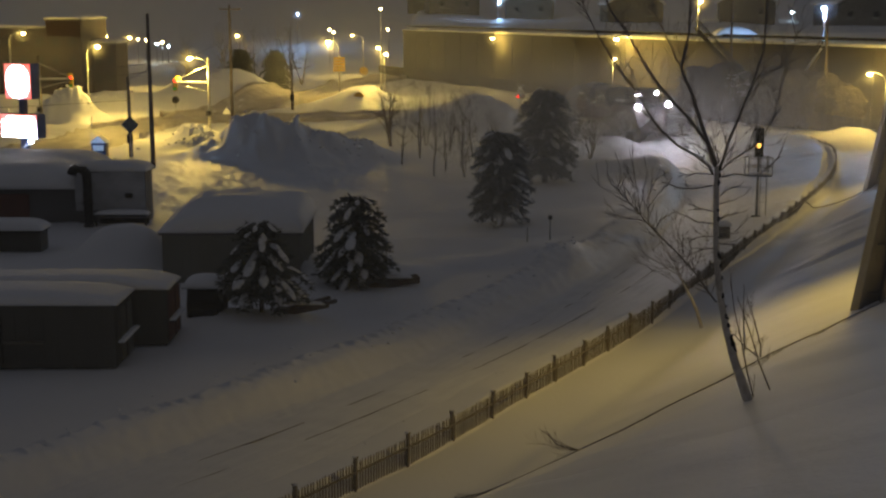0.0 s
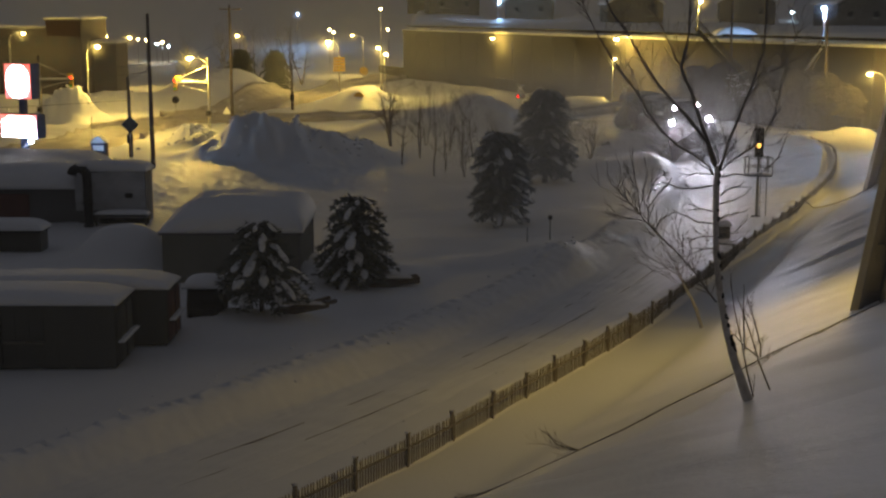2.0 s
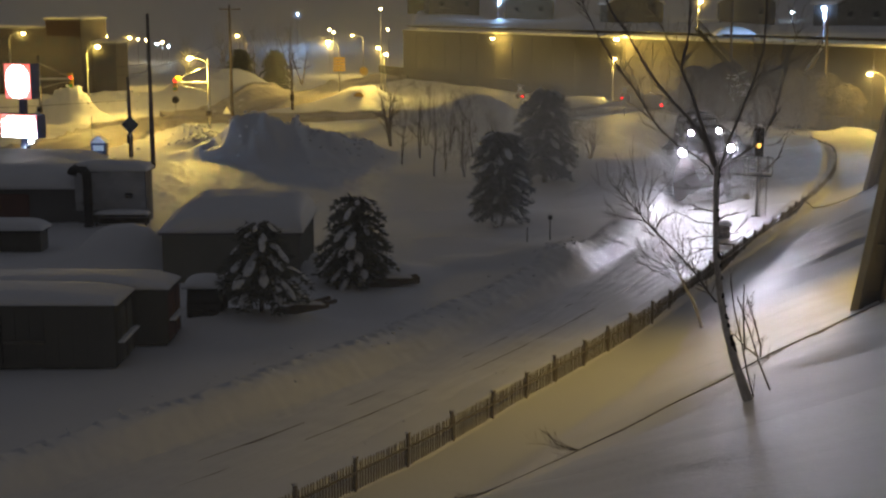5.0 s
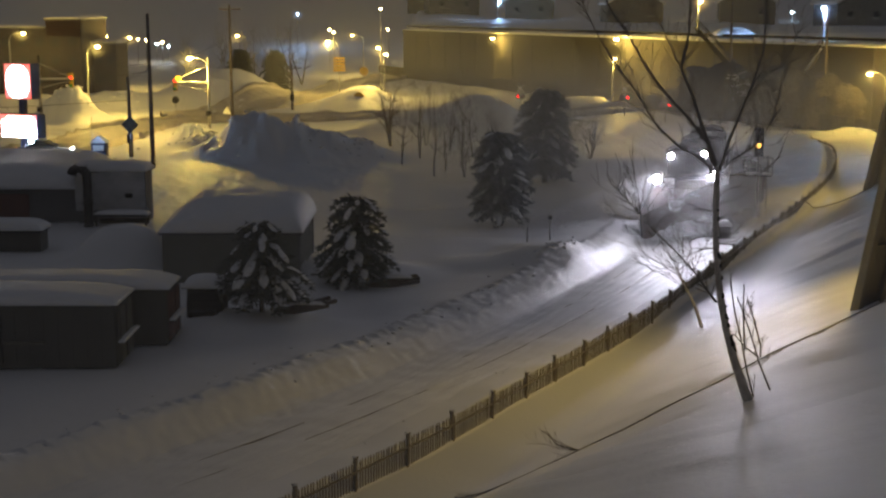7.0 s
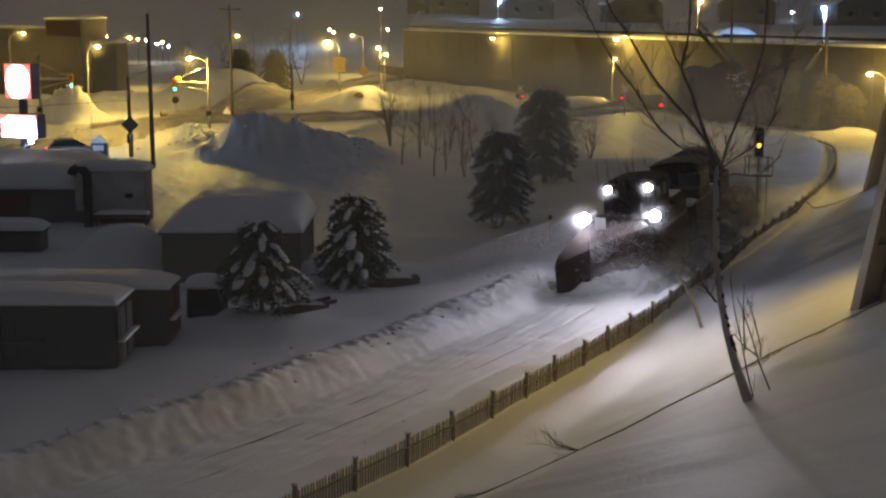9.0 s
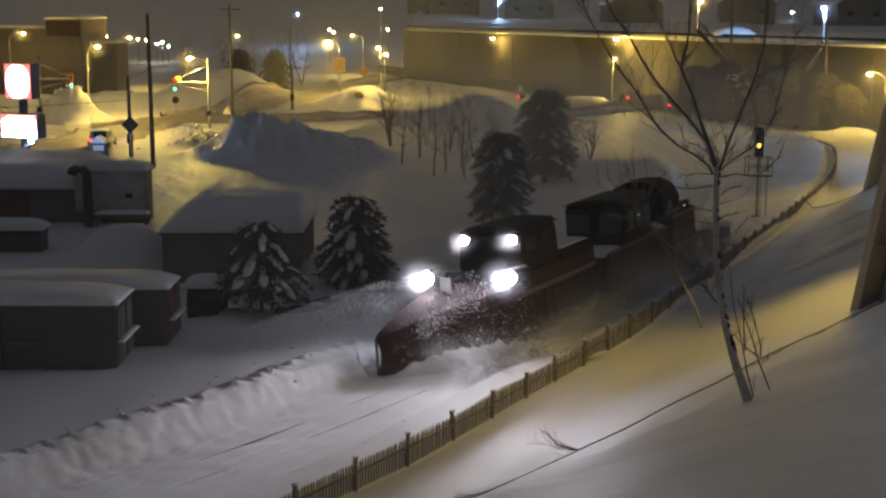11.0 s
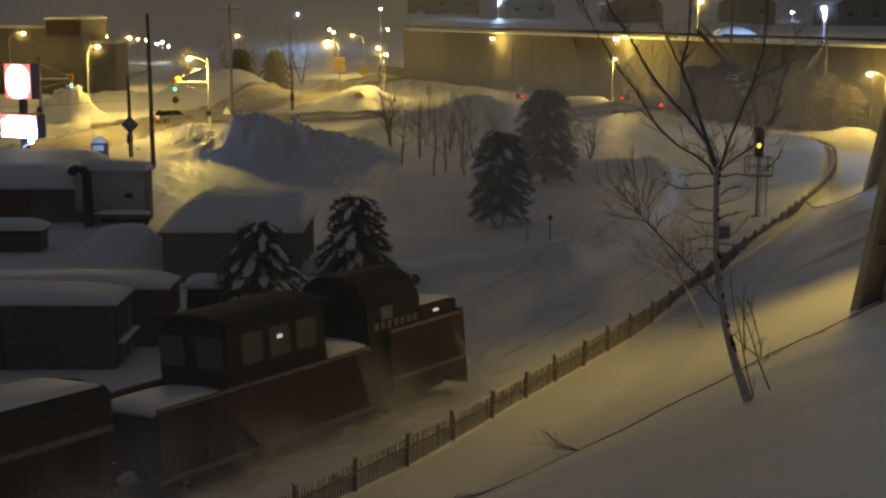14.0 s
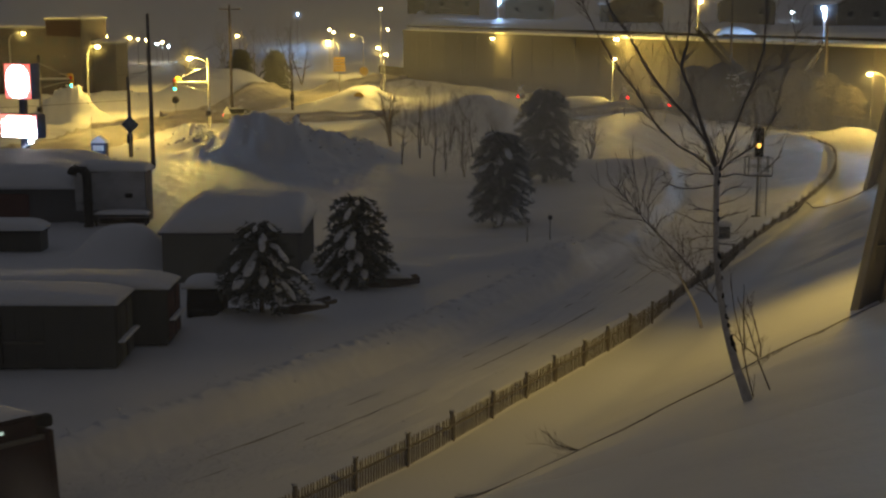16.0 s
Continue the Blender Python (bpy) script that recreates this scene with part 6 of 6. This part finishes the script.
def spray_left(rng, n):
    t = rng.rand(n)
    out = rng.rand(n) ** 0.8
    x = 3.4 - 3.6 * t + 1.6 * out - 1.5 * rng.rand(n)
    y = -(1.9 + 8.5 * out)
    top = 0.5 + 2.5 * np.clip(1 - out, 0, 1) ** 0.7
    z = 0.2 + top * (0.35 + 0.75 * rng.rand(n))
    return np.stack([x, y, z], 1)


def spray_deck(rng, n):
    t = rng.rand(n)
    x = 3.5 - 3.5 * t
    y = (rng.rand(n) * 2 - 1.0) * (0.2 + 1.6 * t) - 0.75 * (1 - t)
    z = 1.45 + 1.4 * t + np.abs(rng.normal(0, 0.35, n))
    return np.stack([x, y, z], 1)


def spray_right(rng, n):
    t = rng.rand(n)
    out = rng.rand(n) ** 1.6
    x = 3.3 - 3.6 * t + 0.8 * out
    y = -2.4 * (1 - t) + 1.5 * t + 0.2 + 2.2 * out
    z = 0.1 + (0.7 + 1.7 * (1 - out)) * rng.rand(n)
    return np.stack([x, y, z], 1)


def dust_right(rng, n):
    x = 4.0 - 12.0 * rng.rand(n)
    y = 1.2 + np.abs(rng.normal(0, 0.7, n))
    z = np.abs(rng.normal(0, 0.55, n))
    return np.stack([x, y, z], 1)


def dust_tail(rng, n):
    x = -8.0 - 24.0 * rng.rand(n)
    y = rng.normal(0, 1.7, n)
    z = np.abs(rng.normal(0, 0.55, n))
    return np.stack([x, y, z], 1)


def glow_mist(rng, n):
    k = rng.rand(n) < 0.8
    side = np.where(rng.rand(n) < 0.5, -1.85, 1.85)
    spread = np.abs(rng.normal(0, 1, n)) ** 1.5
    d = rng.normal(0, 1, (n, 3))
    d = d / np.linalg.norm(d, axis=1, keepdims=True) * spread[:, None]
    x = np.where(k, 0.5 + 1.3 * np.abs(d[:, 0]), -0.6 + np.abs(d[:, 0]))
    y = np.where(k, side + d[:, 1], side * 0.6 + 0.6 * d[:, 1])
    z = np.where(k, 3.2 + d[:, 2], 4.5 + 0.6 * d[:, 2])
    return np.stack([x, y, np.abs(z)], 1)


SPRAY = flake_cloud("snow_spray", [(22000, spray_left), (3500, spray_deck), (3500, spray_right)], "clods and powder thrown aside by the plough", 0.030, 1)
MIST = flake_cloud("snow_mist", [(55000, dust_right), (60000, dust_tail), (20000, spray_left)], "fine snow dust swirling round the train", 0.018, 2)


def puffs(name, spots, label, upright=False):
    """Soft rounded scraps of snow dust and of lamp halo; spots: place, radius, thickness."""
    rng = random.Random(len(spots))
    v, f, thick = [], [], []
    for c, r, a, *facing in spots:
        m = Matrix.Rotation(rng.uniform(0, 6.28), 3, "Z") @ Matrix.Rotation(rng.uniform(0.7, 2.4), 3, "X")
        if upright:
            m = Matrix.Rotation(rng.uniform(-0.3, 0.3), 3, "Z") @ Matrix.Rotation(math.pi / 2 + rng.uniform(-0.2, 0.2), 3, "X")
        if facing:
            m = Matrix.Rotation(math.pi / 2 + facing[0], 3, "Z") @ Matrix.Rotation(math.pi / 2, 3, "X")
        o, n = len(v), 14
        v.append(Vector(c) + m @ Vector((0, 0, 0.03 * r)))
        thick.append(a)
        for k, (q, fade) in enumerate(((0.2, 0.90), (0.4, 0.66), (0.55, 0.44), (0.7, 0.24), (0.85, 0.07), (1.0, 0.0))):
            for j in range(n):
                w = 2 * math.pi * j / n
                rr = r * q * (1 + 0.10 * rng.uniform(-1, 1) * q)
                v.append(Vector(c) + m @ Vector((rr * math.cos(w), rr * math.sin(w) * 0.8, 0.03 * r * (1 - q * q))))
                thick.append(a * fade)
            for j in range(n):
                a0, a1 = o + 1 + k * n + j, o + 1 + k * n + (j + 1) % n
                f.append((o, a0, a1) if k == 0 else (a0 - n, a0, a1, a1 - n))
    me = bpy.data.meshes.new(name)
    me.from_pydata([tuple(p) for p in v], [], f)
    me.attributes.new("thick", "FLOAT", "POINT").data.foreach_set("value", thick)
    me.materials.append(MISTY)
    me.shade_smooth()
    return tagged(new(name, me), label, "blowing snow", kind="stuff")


def train_puffs():
    rng = random.Random(77)
    out = []
    for i in range(20):      # beside and behind the ploughshare
        x = -24 + 23 * (i + rng.random()) / 20
        out.append(((x, rng.uniform(1.9, 2.9), abs(rng.gauss(0.45, 0.45))), rng.uniform(1.9, 3.0), rng.uniform(0.2, 0.32)))
    for i in range(9):       # low along the share
        out.append(((-1.0 + 5.2 * i / 8, rng.uniform(1.2, 2.4), rng.uniform(0.0, 0.5)), rng.uniform(0.9, 1.5), rng.uniform(0.25, 0.4)))
    for i in range(10):      # over the body and in the wake
        out.append(((-34 + 30 * (i + rng.random()) / 10, rng.uniform(-2.2, 2.4), rng.uniform(0.3, 2.4)), rng.uniform(2.0, 3.4), rng.uniform(0.16, 0.3)))
    for i in range(7):       # thrown to the inner side
        t = rng.random()
        out.append(((rng.uniform(-4, 4.0), -2.2 - 7.0 * t, rng.uniform(0.2, 1.3)), rng.uniform(1.2, 2.2), rng.uniform(0.05, 0.09)))
    for i in range(6):       # pushed up before the leading edge
        out.append(((NOSE + rng.uniform(-0.4, 1.0), -2.5 - rng.uniform(0.0, 1.6), rng.uniform(0.2, 0.8)), rng.uniform(0.7, 1.2), rng.uniform(0.25, 0.4)))
    for i in range(7):       # rolling off the share towards the fence
        out.append(((-0.5 + 0.6 * i, 2.4 - 0.55 * i + rng.uniform(0.3, 1.0), rng.uniform(0.2, 0.8)), rng.uniform(1.2, 1.8), rng.uniform(0.25, 0.36)))
    for sg in (-1, 1):       # thin discs added before the lamps to give them halos
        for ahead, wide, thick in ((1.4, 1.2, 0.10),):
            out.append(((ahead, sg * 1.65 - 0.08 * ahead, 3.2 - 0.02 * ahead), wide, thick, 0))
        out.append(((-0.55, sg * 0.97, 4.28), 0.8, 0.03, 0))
    return out


HALO = puffs("dust_and_lamp_halo", train_puffs(), "soft snow dust round the moving train, with lamp halo discs")


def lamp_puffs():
    """Soft discs added before each street lamp to give it a halo."""
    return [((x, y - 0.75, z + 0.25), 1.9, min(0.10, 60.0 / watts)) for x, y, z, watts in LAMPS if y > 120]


puffs("lamp_halo", lamp_puffs(), "soft halo discs added before the street lamps", True)


def haze_sheet(y, x0, x1, z0, z1, thick, label):
    """A thin see-through sheet in place of haze, denser in drifts."""
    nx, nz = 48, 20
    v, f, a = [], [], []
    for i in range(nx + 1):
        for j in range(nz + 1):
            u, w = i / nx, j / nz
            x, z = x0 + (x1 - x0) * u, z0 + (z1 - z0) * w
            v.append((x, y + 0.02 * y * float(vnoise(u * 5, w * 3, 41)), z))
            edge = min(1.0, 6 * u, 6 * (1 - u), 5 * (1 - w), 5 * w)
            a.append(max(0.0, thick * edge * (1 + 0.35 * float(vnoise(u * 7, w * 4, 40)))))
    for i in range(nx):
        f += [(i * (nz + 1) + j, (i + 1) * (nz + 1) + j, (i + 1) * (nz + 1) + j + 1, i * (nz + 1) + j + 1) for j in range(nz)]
    me = bpy.data.meshes.new("haze_sheet")
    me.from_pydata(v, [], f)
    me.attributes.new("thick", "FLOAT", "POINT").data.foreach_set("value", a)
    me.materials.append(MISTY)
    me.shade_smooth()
    tagged(new("haze_sheet", me), label, "falling snow", kind="stuff")


# sheets added for far haze, headlight bloom and lifted darks
haze_sheet(205.0, -110, 100, -3, 19, 0.15, "see-through sheet added as haze over the far street")
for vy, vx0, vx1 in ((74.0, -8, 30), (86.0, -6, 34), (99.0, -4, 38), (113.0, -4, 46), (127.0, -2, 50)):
    haze_sheet(vy, vx0, vx1, -1.5, 10, 0.10, "see-through sheet added across the curve for haze and headlight bloom")


haze_sheet(20.0, -10, 10, 0, 15, 0.06, "see-through sheet added near the viewpoint to lift the darks")


def snow_wave():
    """Snow rolled aside by the wedge, on both sides."""
    b = Build()
    for sgn, lift in ((-1, 1.25), (1, 0.85)):
        v, f, nu, nw = [], [], 60, 30
        for i in range(nu + 1):
            t = i / nu
            for j in range(nw + 1):
                w = j / nw
                e = math.sin(math.pi * min(1, 0.5 + 0.5 * w)) ** 1.3
                x = 3.4 - 5.4 * t
                y = -2.6 * max(0.0, 1 - t * 1.3) + sgn * (0.05 + 1.7 * min(1, t * 1.3) ** 0.85 + (0.4 + 2.2 * t) * w)
                z = lift * e * math.sin(math.pi * min(1, 0.01 + 0.99 * t)) ** 0.8 * (1 + 0.30 * noise.noise((x * 1.1, y * 1.1, 3 * sgn)) + 0.22 * noise.noise((x * 3.3, y * 3.3, 7 * sgn))) - 0.05
                v.append((x, y, z))
        for i in range(nu):
            for j in range(nw):
                a = i * (nw + 1) + j
                f.append((a, a + nw + 1, a + nw + 2, a + 1))
        b.add(v, f)
    return tagged(part("snow_wave", b, CLEAN, smoothed=True), "rolled wave of snow curling off the plough", "flying snow", kind="stuff")


WAVE = snow_wave()


# ---- cars ----
def car(label, paint, lights=True):
    s = thing("car", label, "car", "cars on the street")
    part("body", Build().prism([(-2.2, 0.35), (-2.25, 0.8), (-2.1, 0.95), (1.2, 0.92), (2.1, 0.8), (2.25, 0.55), (2.2, 0.35)], -0.85, 0.85), paint, s)
    cab = part("cabin", Build().prism([(-1.95, 0.95), (-1.5, 1.45), (0.15, 1.48), (1.05, 0.95)], -0.72, 0.72), GLASSD, s)
    part("roof", Build().box(-1.5, 0.15, -0.72, 0.72, 1.452, 1.52, bevel=0.03), paint, cab)
    part("roof_snow", snow_cap(-1.45, 0.1, -0.68, 0.68, 1.52, 0.1, 4, 8), CLEAN, cab)
    for x in (-1.35, 1.35):
        for y in (-0.82, 0.82):
            w = part("wheel", Build().tube([(x, y - 0.1, 0.32), (x, y + 0.1, 0.32)], 0.32, 14), RUBBER, s)
            part("rim", Build().tube([(x, y - 0.11, 0.32), (x, y + 0.11, 0.32)], 0.19, 10), GALV, w)
    for y in (-0.6, 0.6):
        part("headlight", Build().ball((2.2, y, 0.66), (0.06, 0.17, 0.1), 10, 6), CARHEAD, s, "bluish lit headlight")
        part("tail_light", Build().ball((-2.25, y, 0.75), (0.05, 0.2, 0.11), 10, 6), CARTAIL, s, "red tail light")
    part("bumper", Build().box(2.15, 2.32, -0.8, 0.8, 0.35, 0.52, bevel=0.03), BLACK, s)
    return s


CAR = car("silver car with lit headlamps driving up the snowy street", CARPAINT)


# ---- movement ----
# metres along the track at which the lower headlights stand
TRAIN = [(0.0, -16.4), (1.0, -6.9), (2.0, 2.4), (3.5, 15.8), (5.0, 28.4), (6.0, 36.6), (7.0, 44.5), (8.0, 52.8), (9.0, 61.0), (10.0, 69.3), (11.0, 77.4),
         (11.5, 81.3), (12.2, 87.9), (12.8, 93.6), (13.5, 99.7), (14.5, 108.2), (16.0, 120.3)]


def train_rows(back, yaw=0.0):
    return [(t, track_pose(s - back) @ pose(0, 0, 0, 0, 0, yaw)) for t, s in TRAIN]


def car_rows():
    rows = []
    for t, x, y, turn in ((0.0, -58.0, 103.5, 28), (5.0, -41.0, 115.5, 20), (6.5, -35.4, 117.4, 10), (7.3, -34.0, 117.2, 4), (9.1, -31.9, 117.4, 22), (10.2, -31.2, 120.8, 75),
                          (11.4, -31.5, 127.6, 93), (12.0, -32.2, 133.5, 95), (12.6, -32.6, 138.3, 88), (13.2, -31.9, 144.6, 66), (14.0, -29.8, 150.0, 42), (15.0, -26.8, 152.6, 20), (16.0, -22.6, 153.8, 8)):
        rows.append((t, pose(x, y, ground_z(x, y) + 0.1, 0, 0, turn)))
    return rows


def motions():
    for ob in (PLOUGH, SPRAY, MIST, HALO, WAVE):
        walk(ob, train_rows(0.0, 5.0))
    walk(ENGINE, train_rows(8.7, 2.0))
    walk(CAR, car_rows())
    for ob, rows in MOVERS:
        walk(ob, rows)


motions()
